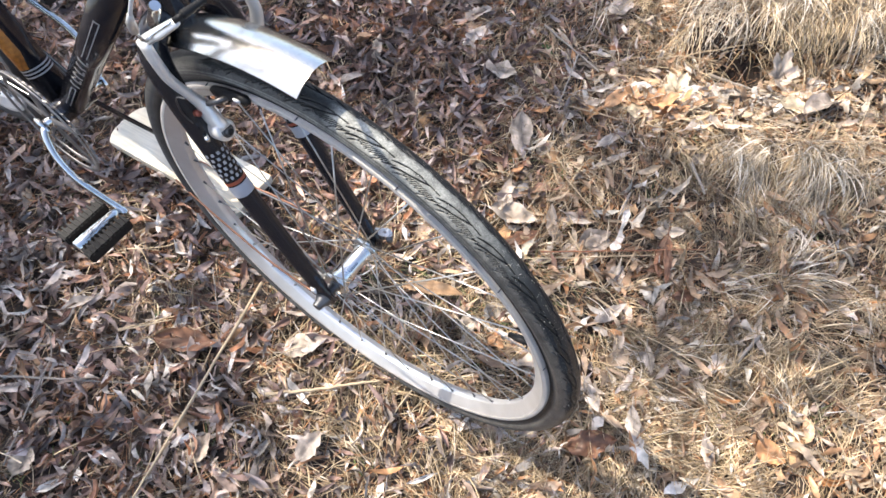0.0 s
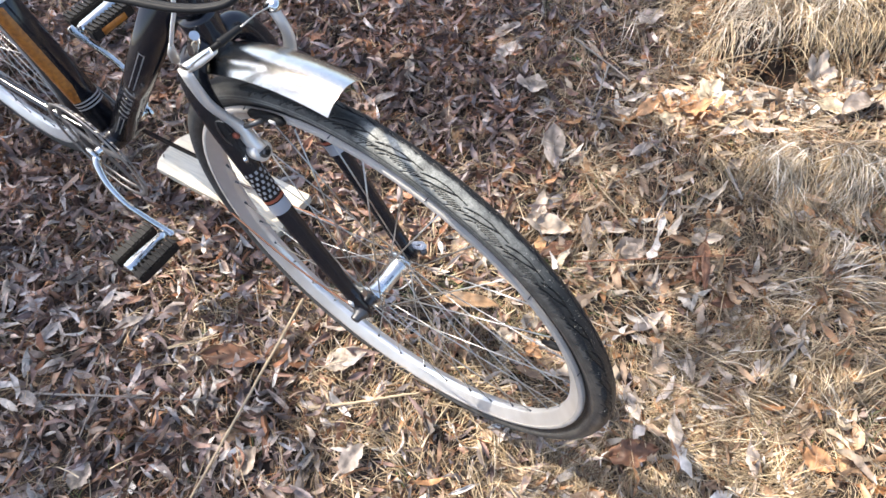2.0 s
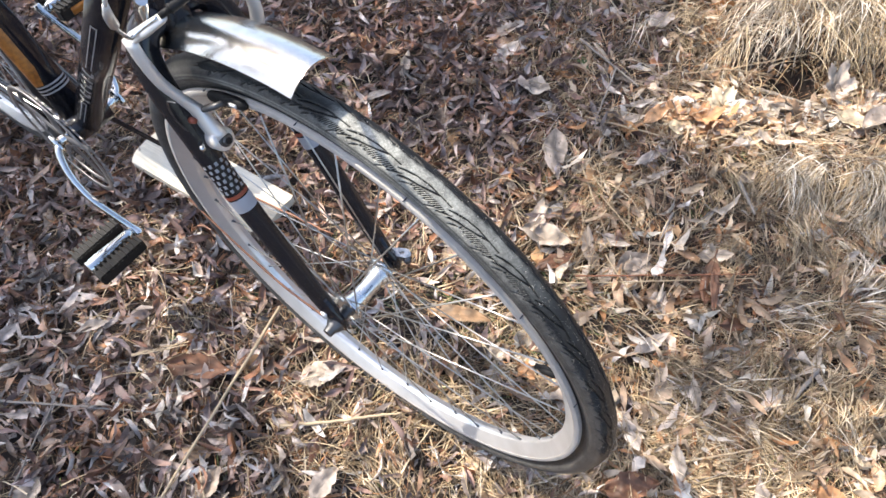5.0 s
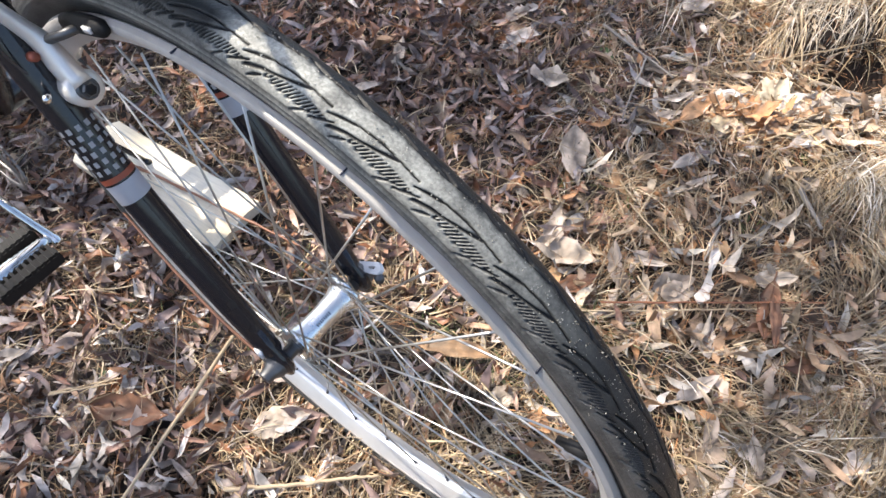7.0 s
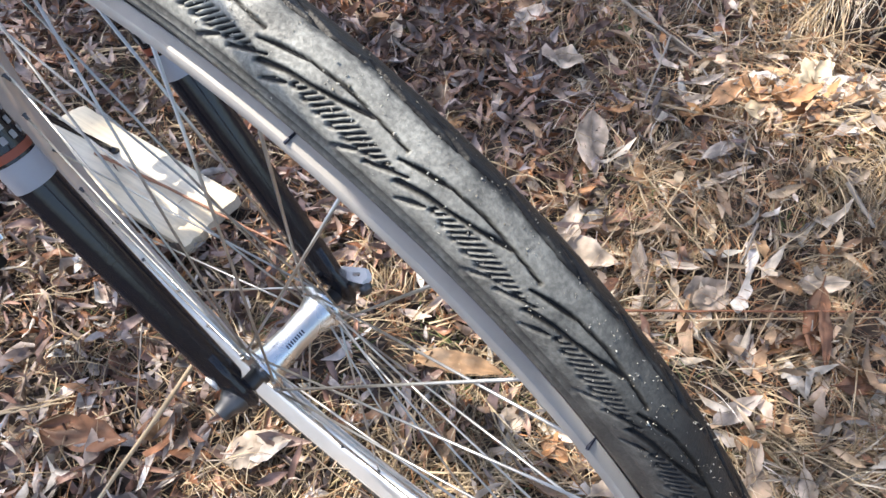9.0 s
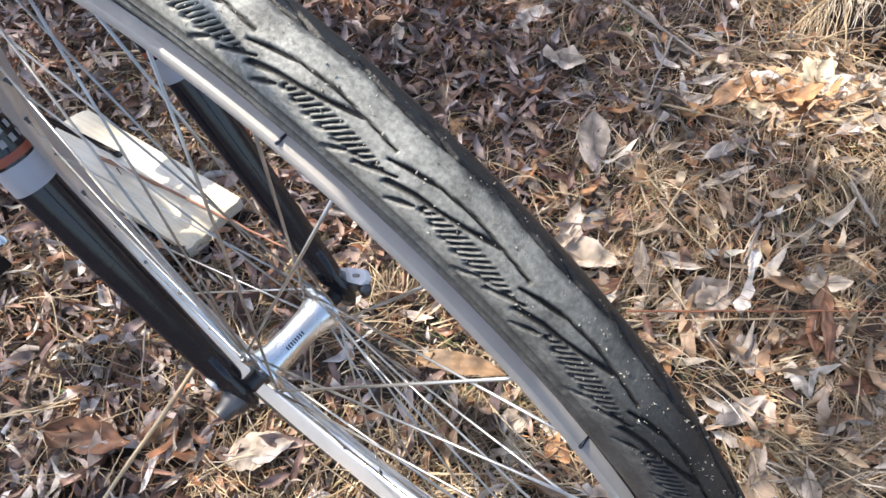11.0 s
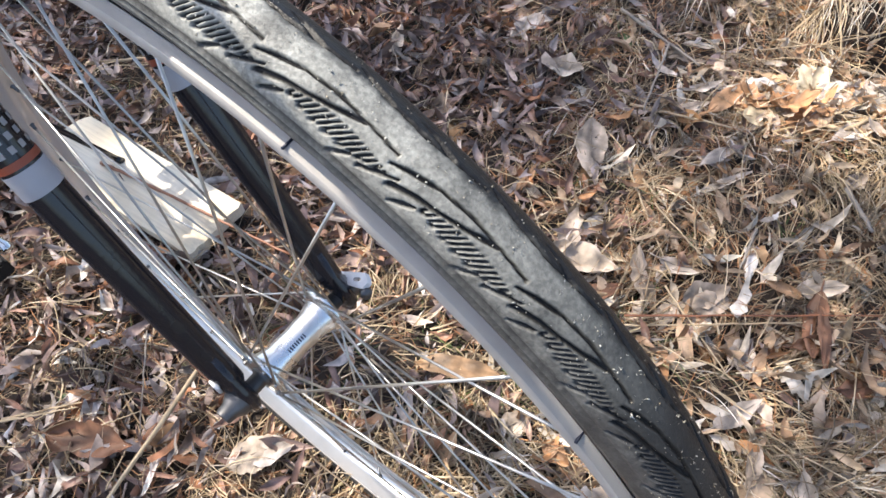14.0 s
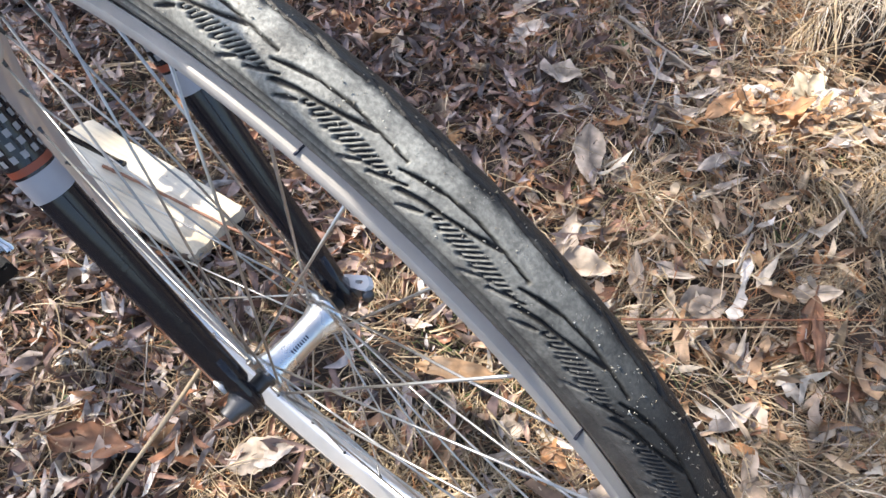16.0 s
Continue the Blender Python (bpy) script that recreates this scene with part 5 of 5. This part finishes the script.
def stem(points, radius, colour, lift=0.024):
    """A dry stem lying across the litter."""
    g = Geo()
    a, b = Vector(points[0]), Vector(points[-1])
    span = (b - a).length
    bow = max(abs((Vector(p) - a).cross(b - a)) / span for p in points)
    ease = 0.85 if bow < 0.12 * span else 0.2
    n = len(points) - 1
    za, zb = height(*points[0]), height(*points[-1])
    pts = []
    for i, p in enumerate(points):
        flat = Vector(p).lerp(a.lerp(b, (Vector(p) - a).dot(b - a) / span ** 2), ease)
        pts.append(Vector((flat.x, flat.y, max(za + (zb - za) * i / n, height(flat.x, flat.y) - 0.006) + lift + radius)))
    pts = smooth_line(pts, 10 * n)
    k = len(pts)
    tube(g, [p + Vector((0.0005 * math.sin(i * 1.3 + p.x * 40), 0.0005 * math.cos(i * 1.7), 0.0006 * math.sin(i * 0.9))) for i, p in enumerate(pts)], [radius * (1.0 - 0.45 * i / k + (0.25 if i % 9 == 4 else 0)) for i in range(k)], 7)
    return tagged(part("twig", g, STEM[colour]), {"straw": "tan dry twig lying on the litter", "grey": "thin grey twig lying on the litter", "rust": "rust-brown twig lying across the litter"}[colour], "twig", "fallen twigs")


def maple_leaf(x, y, size, yaw, colour, tilt, curl, lift):
    """A palmate leaf: five toothed lobes round the stalk, crumpled, with ribs along the lobes."""
    g = Geo()
    lobes = ((0.0, 1.0), (0.85, 0.9), (-0.85, 0.88), (1.75, 0.62), (-1.75, 0.60))
    n, rings = 96, 7
    v = [Vector((0, 0, 0))]
    for k in range(1, rings + 1):
        for i in range(n):
            a = -math.pi + 2 * math.pi * i / n
            r = 0.50
            for c, length in lobes:
                d = abs(a - c)
                r = max(r, length * (1 - (d / 0.74) ** 1.6) + 0.05 * math.sin(a * 26) * (d < 0.5))
            rib = min(abs(a - c) for c, _ in lobes)
            t = k / rings
            z = curl * (r * t) ** 2 + 0.16 * noise.noise((math.cos(a) * r * t * 3 + x * 40, math.sin(a) * r * t * 3, y * 30)) + 0.07 * min(1, rib * 3) * t
            v.append(Vector((r * t * math.cos(a), r * t * math.sin(a), z)) * size)
    f = [(0, 1 + i, 1 + (i + 1) % n) for i in range(n)]
    f += [(1 + k * n + i, 1 + (k + 1) * n + i, 1 + (k + 1) * n + (i + 1) % n, 1 + k * n + (i + 1) % n) for k in range(rings - 1) for i in range(n)]
    g.add(v, f)
    for c, length in lobes:
        d = Vector((math.cos(c), math.sin(c), 0))
        tube(g, [d * size * length * t + Vector((0, 0, size * curl * (length * t) ** 2 + 0.0008)) for t in (0.0, 0.3, 0.6, 0.85)], [0.0009, 0.0007, 0.0005, 0.0003], 5)
    tube(g, [Vector((0, 0, 0)), Vector((-0.35 * size, 0.03 * size, 0.003)), Vector((-0.8 * size, 0.12 * size, 0.001))], [0.0010, 0.0009, 0.0008], 5)
    ob = part("dry_leaf", g, PAINT[colour])
    ob.matrix_world = pose(x, y, height(x, y) + lift, tilt, -tilt * 0.6, yaw)
    return tagged(ob, {"yellow": "pale yellow maple leaf lying on the heap", "tan": "large tan maple leaf curled upright", "orange": "orange-brown crumpled maple leaf on the heap"}[colour], "leaf", "single dry leaves")


maple_leaf(0.432, 1.195, 0.052, 60, "yellow", 8, 0.15, 0.036)
maple_leaf(0.385, 1.150, 0.050, 20, "orange", -14, 0.45, 0.034)
maple_leaf(0.66, 1.245, 0.062, 80, "tan", 30, 0.30, 0.050)
maple_leaf(0.345, 1.165, 0.036, 150, "orange", 12, 0.5, 0.028)
fallen_leaf(0.096, 1.053, 0.108, 0.046, -90, "tan", "oval")
fallen_leaf(0.284, 1.001, 0.095, 0.019, 26, "pale", "narrow")
fallen_leaf(-0.059, 0.666, 0.113, 0.033, -5, "brown", "narrow")
fallen_leaf(-0.489, 0.533, 0.118, 0.044, -2, "rust", "oval")
fallen_leaf(-0.275, 0.533, 0.07, 0.042, 27, "tan", "oval")
fallen_leaf(0.203, 0.79, 0.048, 0.025, 67, "pale", "oval")
fallen_leaf(0.253, 0.8, 0.06, 0.036, 20, "tan", "oval")
fallen_leaf(0.376, 0.776, 0.099, 0.032, -104, "rust", "oval")
fallen_leaf(0.288, 0.739, 0.05, 0.031, 56, "pale", "oval")
fallen_leaf(0.275, 0.656, 0.069, 0.025, 34, "pale", "oval")
fallen_leaf(0.065, 0.584, 0.04, 0.023, -39, "orange", "oval")
fallen_leaf(0.287, 0.597, 0.058, 0.019, 73, "tan", "narrow")
fallen_leaf(-0.01, 0.981, 0.042, 0.015, 62, "orange", "oval")
fallen_leaf(-0.02, 1.333, 0.085, 0.036, 54, "pale", "oval")
fallen_leaf(-0.245, 1.275, 0.073, 0.025, 87, "tan", "oval")
fallen_leaf(0.015, 0.614, 0.041, 0.032, 31, "tan", "oval")
fallen_leaf(0.164, 0.843, 0.079, 0.027, 93, "tan", "oval")
fallen_leaf(0.251, 1.154, 0.064, 0.021, 24, "pale", "narrow")
fallen_leaf(0.303, 1.17, 0.079, 0.029, 42, "orange", "oval")
fallen_leaf(0.348, 1.134, 0.058, 0.033, 9, "yellow", "oval")
fallen_leaf(0.48, 1.108, 0.09, 0.028, 30, "pale", "narrow")
fallen_leaf(0.468, 1.019, 0.049, 0.024, 43, "pale", "oval")
fallen_leaf(0.215, 0.86, 0.056, 0.019, -14, "pale", "narrow")
fallen_leaf(0.148, 1.027, 0.048, 0.023, 47, "tan", "oval")
fallen_leaf(0.369, 0.756, 0.054, 0.018, 17, "rust", "narrow")
fallen_leaf(0.412, 0.7, 0.054, 0.024, 14, "rust", "narrow")
fallen_leaf(0.331, 0.574, 0.029, 0.022, -32, "pale", "oval")
fallen_leaf(0.078, 0.88, 0.043, 0.032, 46, "rust", "oval")
fallen_leaf(0.128, 0.809, 0.029, 0.018, 41, "orange", "oval")
fallen_leaf(0.534, 0.423, 0.056, 0.041, -31, "orange", "oval")
fallen_leaf(0.234, 0.413, 0.086, 0.047, 14, "rust", "oval")
fallen_leaf(0.306, 0.45, 0.066, 0.025, -87, "pale", "narrow")
fallen_leaf(0.43, 0.414, 0.063, 0.023, -87, "pale", "narrow")
fallen_leaf(0.086, 0.842, 0.098, 0.052, -9, "tan", "oval")
fallen_leaf(0.246, 0.81, 0.07, 0.036, 26, "tan", "oval")
fallen_leaf(0.325, 1.448, 0.076, 0.059, 50, "pale", "oval")
fallen_leaf(0.103, 0.799, 0.082, 0.029, 22, "rust", "narrow")
fallen_leaf(0.238, 0.495, 0.062, 0.025, -69, "pale", "narrow")
fallen_leaf(0.42, 1.133, 0.081, 0.039, 25, "orange", "oval")
fallen_leaf(0.744, 1.173, 0.123, 0.048, 33, "pale", "oval")
fallen_leaf(0.685, 1.166, 0.072, 0.036, -30, "yellow", "oval")
fallen_leaf(0.264, 1.189, 0.071, 0.021, 16, "pale", "narrow")
fallen_leaf(0.287, 1.058, 0.097, 0.023, 41, "pale", "narrow")
fallen_leaf(-0.264, 0.537, 0.064, 0.036, 24, "pale", "oval")
fallen_leaf(-0.234, 0.363, 0.058, 0.035, 58, "pale", "oval")
fallen_leaf(-0.417, 0.347, 0.054, 0.04, 65, "tan", "oval")
fallen_leaf(-0.717, 0.302, 0.05, 0.042, 76, "tan", "oval")
fallen_leaf(-0.865, 0.43, 0.068, 0.022, -24, "pale", "narrow")
fallen_leaf(-0.789, 0.427, 0.074, 0.019, 7, "pale", "narrow")
fallen_leaf(-0.892, 0.569, 0.063, 0.023, 53, "pale", "narrow")
fallen_leaf(-0.724, 0.593, 0.061, 0.022, 27, "pale", "narrow")
fallen_leaf(0.052, 1.226, 0.062, 0.048, -22, "tan", "oval")
fallen_leaf(-0.018, 1.393, 0.073, 0.034, 25, "pale", "lobed")
fallen_leaf(0.34, 0.569, 0.052, 0.019, -83, "tan", "narrow")
fallen_leaf(0.29, 0.592, 0.043, 0.021, -73, "orange", "narrow")
fallen_leaf(0.166, 0.851, 0.044, 0.03, 51, "orange", "narrow")
fallen_leaf(0.002, 0.991, 0.066, 0.017, 66, "orange", "narrow")
fallen_leaf(-0.297, 1.189, 0.083, 0.019, 27, "pale", "narrow")
stem([(-0.370, 0.645), (-0.437, 0.444), (-0.500, 0.250)], 0.0030, "straw", 0.046)
stem([(0.11, 0.751), (0.208, 0.757), (0.345, 0.78), (0.46, 0.796)], 0.0015, "straw")
stem([(0.149, 1.029), (0.161, 0.977), (0.185, 0.91), (0.206, 0.839)], 0.0017, "straw")
stem([(0.448, 0.999), (0.46, 0.965), (0.47, 0.929)], 0.0041, "grey")
stem([(-0.627, 0.546), (-0.548, 0.577), (-0.45, 0.604)], 0.0017, "straw")
stem([(-0.795, 1.186), (-0.74, 1.198), (-0.685, 1.215)], 0.0035, "straw")
stem([(-0.323, 0.442), (-0.238, 0.449), (-0.171, 0.478), (-0.131, 0.481)], 0.0031, "straw")
stem([(-0.898, 0.442), (-0.736, 0.455), (-0.625, 0.451), (-0.523, 0.449)], 0.0025, "grey")
stem([(-0.747, 0.293), (-0.74, 0.382), (-0.73, 0.499), (-0.792, 0.574)], 0.0018, "grey")
stem([(0.197, 0.962), (0.174, 1.004), (0.139, 1.061)], 0.0018, "straw")
stem([(0.466, 1.329), (0.627, 1.338), (0.834, 1.36)], 0.0014, "straw")
stem([(0.276, 0.448), (0.369, 0.466), (0.445, 0.496)], 0.002, "straw")
stem([(0.492, 0.574), (0.537, 0.63), (0.503, 0.585)], 0.0033, "grey")
stem([(0.395, 1.313), (0.474, 1.313), (0.56, 1.323)], 0.0022, "straw")
stem([(0.49, 1.388), (0.497, 1.345), (0.496, 1.29)], 0.0023, "straw")
stem([(-0.185, 0.929), (-0.226, 0.88), (-0.262, 0.834)], 0.0025, "rust")
stem([(-0.655, 0.949), (-0.586, 0.931), (-0.426, 0.861), (-0.309, 0.806)], 0.0030, "rust", 0.050)
stem([(0.156, 1.156), (0.229, 1.135), (0.305, 1.108)], 0.0026, "straw")
stem([(0.523, 1.288), (0.614, 1.242), (0.674, 1.18)], 0.0043, "grey")
stem([(0.423, 1.137), (0.466, 1.105), (0.528, 1.155)], 0.0044, "straw")

fallen_leaf(-0.564, 0.582, 0.019, 0.013, -54, "green", "oval")
fallen_leaf(0.149, 1.317, 0.047, 0.024, -62, "green", "narrow")
fallen_leaf(-0.366, 0.612, 0.016, 0.008, 17, "pale", "oval")
fallen_leaf(-0.370, 0.493, 0.035, 0.008, 46, "pale", "narrow")
fallen_leaf(0.214, 0.852, 0.061, 0.013, -12, "pale", "narrow")
fallen_leaf(0.162, 0.844, 0.049, 0.027, -64, "tan", "oval")
fallen_leaf(0.253, 0.744, 0.036, 0.011, -63, "pale", "narrow")
fallen_leaf(0.392, 0.832, 0.059, 0.030, -1, "tan", "oval")
fallen_leaf(0.382, 0.765, 0.103, 0.016, -94, "rust", "narrow")
fallen_leaf(0.290, 0.721, 0.040, 0.022, -79, "pale", "oval")
fallen_leaf(0.198, 0.788, 0.044, 0.022, 69, "tan", "oval")
fallen_leaf(-0.534, 0.670, 0.030, 0.015, -19, "rust", "oval")
fallen_leaf(-0.519, 0.670, 0.028, 0.017, 23, "pale", "oval")
fallen_leaf(-0.574, 0.570, 0.027, 0.008, -3, "pale", "narrow")
fallen_leaf(-0.532, 0.620, 0.034, 0.013, -38, "pale", "narrow")
fallen_leaf(-0.386, 0.580, 0.029, 0.009, 25, "pale", "narrow")
stem([(-0.483, 0.684), (-0.455, 0.612), (-0.426, 0.540)], 0.0012, "grey", 0.034)
stem([(-0.480, 0.549), (-0.460, 0.561), (-0.440, 0.572)], 0.0011, "straw", 0.034)
stem([(-0.445, 0.476), (-0.440, 0.504), (-0.436, 0.532)], 0.001, "straw", 0.034)
stem([(-0.620, 0.540), (-0.573, 0.555), (-0.526, 0.570)], 0.0016, "straw", 0.034)
stem([(0.320, 0.919), (0.306, 0.886), (0.293, 0.854)], 0.0022, "grey", 0.034)
stem([(0.141, 0.763), (0.299, 0.781), (0.457, 0.799)], 0.0016, "rust", 0.034)
stem([(0.195, 0.817), (0.229, 0.758), (0.263, 0.699)], 0.0013, "straw", 0.034)
stem([(0.185, 0.950), (0.221, 0.903), (0.258, 0.856)], 0.0012, "straw", 0.034)
stem([(0.342, 0.818), (0.316, 0.771), (0.291, 0.724)], 0.001, "straw", 0.034)
stem([(0.140, 1.365), (0.202, 1.299), (0.264, 1.233)], 0.003, "grey", 0.034)
stem([(0.217, 1.278), (0.195, 1.203), (0.173, 1.128)], 0.0022, "grey", 0.034)
stem([(0.364, 1.285), (0.461, 1.301), (0.557, 1.317)], 0.0013, "straw", 0.034)
stem([(0.452, 1.134), (0.491, 1.157), (0.530, 1.180)], 0.0018, "straw", 0.034)


# ---- unseen tree, added beyond the view so that its thin crown dapples the litter ----
M_BARK = material("bark", (0.16, 0.12, 0.09), 0.9, 0, (0.09, 0.07, 0.05), 12, 1.0, 60)
M_CROWN = many_coloured("withered crown", [(0.22, 0.13, 0.06), (0.16, 0.12, 0.05), (0.30, 0.19, 0.09)], 0.6, True, 20, through_light=0.15)


def shade(gx, gy):
    """How thick a shade the added crown should throw on the ground at a place."""
    back = (0.80 + 0.20 * ease(gx, -0.2, 0.05)) * ease(gy - 0.25 * max(0, gx), 0.84, 1.06) * ease(-gx, -0.40 - 0.20 * ease(gy, 1.27, 1.36), -0.20 - 0.10 * ease(gy, 1.27, 1.36))
    side = max((0.66 - 0.26 * ease(-gx, 0.62, 0.80) * ease(-gy, -0.75, -0.55)) * ease(-gx, 0.50, 0.75) * max(0.4, ease(gy, 0.25, 0.55)), 0.62 * ease(-gx, 0.20, 0.38) * ease(-gy, -0.68, -0.52))
    mid = 0.52 * ease(gx, 0.06, 0.22) * ease(gy, 0.40, 0.56) * ease(-gy, -1.10, -0.96) * (1 - 0.75 * ease(gx, 0.42, 0.58) * ease(-gy, -0.64, -0.50))
    gap = 1 - math.exp(-((gx + 0.49) ** 2 / 0.034 + (gy - 0.90) ** 2 / 0.022))
    return max(back, side, mid) * gap


def shade_tree():
    r = random.Random(5)
    tree = thing("tree", pose(-4.6, 2.9, 0), "small bare tree with a thin withered crown, added out of view for shade", "tree")
    inv = tree.matrix_world.inverted()
    lean = SUN / SUN.z

    def sunny(p):
        """Whether a branch at p would throw its shadow on an open, sunny patch."""
        q = p - lean * p.z
        return -1.0 < q.x < 0.95 and 0.2 < q.y < 1.6 and shade(q.x, q.y) < 0.25

    g = Geo()
    top = Vector((-3.9, 2.5, 3.0))
    spine = smooth_line([Vector((-4.6, 2.9, -0.1)), Vector((-4.55, 2.85, 0.9)), Vector((-4.25, 2.7, 2.0)), top, Vector((-3.4, 2.3, 3.9)), Vector((-3.0, 2.1, 4.9))], 30)
    tube(g, [inv @ p for p in spine], [0.15 - 0.125 * k / 30 for k in range(31)], 12)
    part("trunk", g, M_BARK, tree)
    crown, twigs = Geo(), Geo()
    limbs, grown = [], 0
    while grown < 9:
        end = Vector((r.uniform(-2.2, 0.4), r.uniform(0.2, 2.6), 0)) + lean * r.uniform(4.0, 5.6)
        start = spine[16 + grown]
        line = smooth_line([start, start.lerp(end, 0.5) + Vector((0, 0, 0.25)), end], 14)
        if any(sunny(p) for p in line):
            continue
        grown += 1
        g = Geo()
        tube(g, [inv @ p for p in line], [0.045 - 0.038 * i / 14 for i in range(15)], 8)
        part("limb", g, M_BARK, tree)
        limbs += line[3:]
    # one long limb, added to carry shade over to the sunny side
    line = smooth_line([spine[24], Vector((-0.3, 1.38, 0)) + lean * 4.9, Vector((0.46, 0.98, 0)) + lean * 4.9, Vector((0.40, 0.70, 0)) + lean * 4.7, Vector((0.30, 0.56, 0)) + lean * 4.6], 28)
    g = Geo()
    tube(g, [inv @ p for p in line], [0.030 - 0.026 * i / 28 for i in range(29)], 8)
    part("limb", g, M_BARK, tree)
    limbs += line[10:]
    made = tries = 0
    while made < 2020 and tries < 60000:
        tries += 1
        gx, gy = r.uniform(-2.6, 1.1), r.uniform(-0.9, 3.0)
        if ((gx + 0.80) / 1.95) ** 2 + ((gy - 1.05) / 1.95) ** 2 > 1 + 0.5 * noise.noise((gx * 2, gy * 2, 33)):
            continue
        if r.random() > shade(gx, gy) * max(0.42, 0.66 + 0.75 * noise.noise((gx * 2.5, gy * 2.5, 21))):
            continue
        c = Vector((gx, gy, 0)) + lean * r.uniform(3.7, 5.8)
        near = min(limbs, key=lambda p: (p - c).length)
        if any(sunny(near.lerp(c, k)) for k in (0.25, 0.5, 0.75)):
            continue
        made += 1
        tube(twigs, [inv @ near, inv @ (near.lerp(c, 0.55) + Vector((0, 0, 0.05))), inv @ c], [0.005, 0.0035, 0.002], 4, caps=False)
        for _ in range(r.randint(7, 13)):
            q = inv @ (c + Vector((r.gauss(0, 0.05), r.gauss(0, 0.05), r.gauss(0, 0.05))))
            L = r.uniform(0.04, 0.075)
            leaf(crown, q.x, q.y, q.z, L, L * r.uniform(0.3, 0.5), r.uniform(0, 6.28), r.gauss(0, 0.7), r.gauss(0, 0.7), r.uniform(-0.5, 0.5), 0.3, rows=3, r=r)
    tagged(part("twigs", twigs, M_BARK, tree, "thin bare twigs"), kind="stuff")
    tagged(part("crown", crown, M_CROWN, tree, "thin withered leaves"), kind="stuff")


shade_tree()
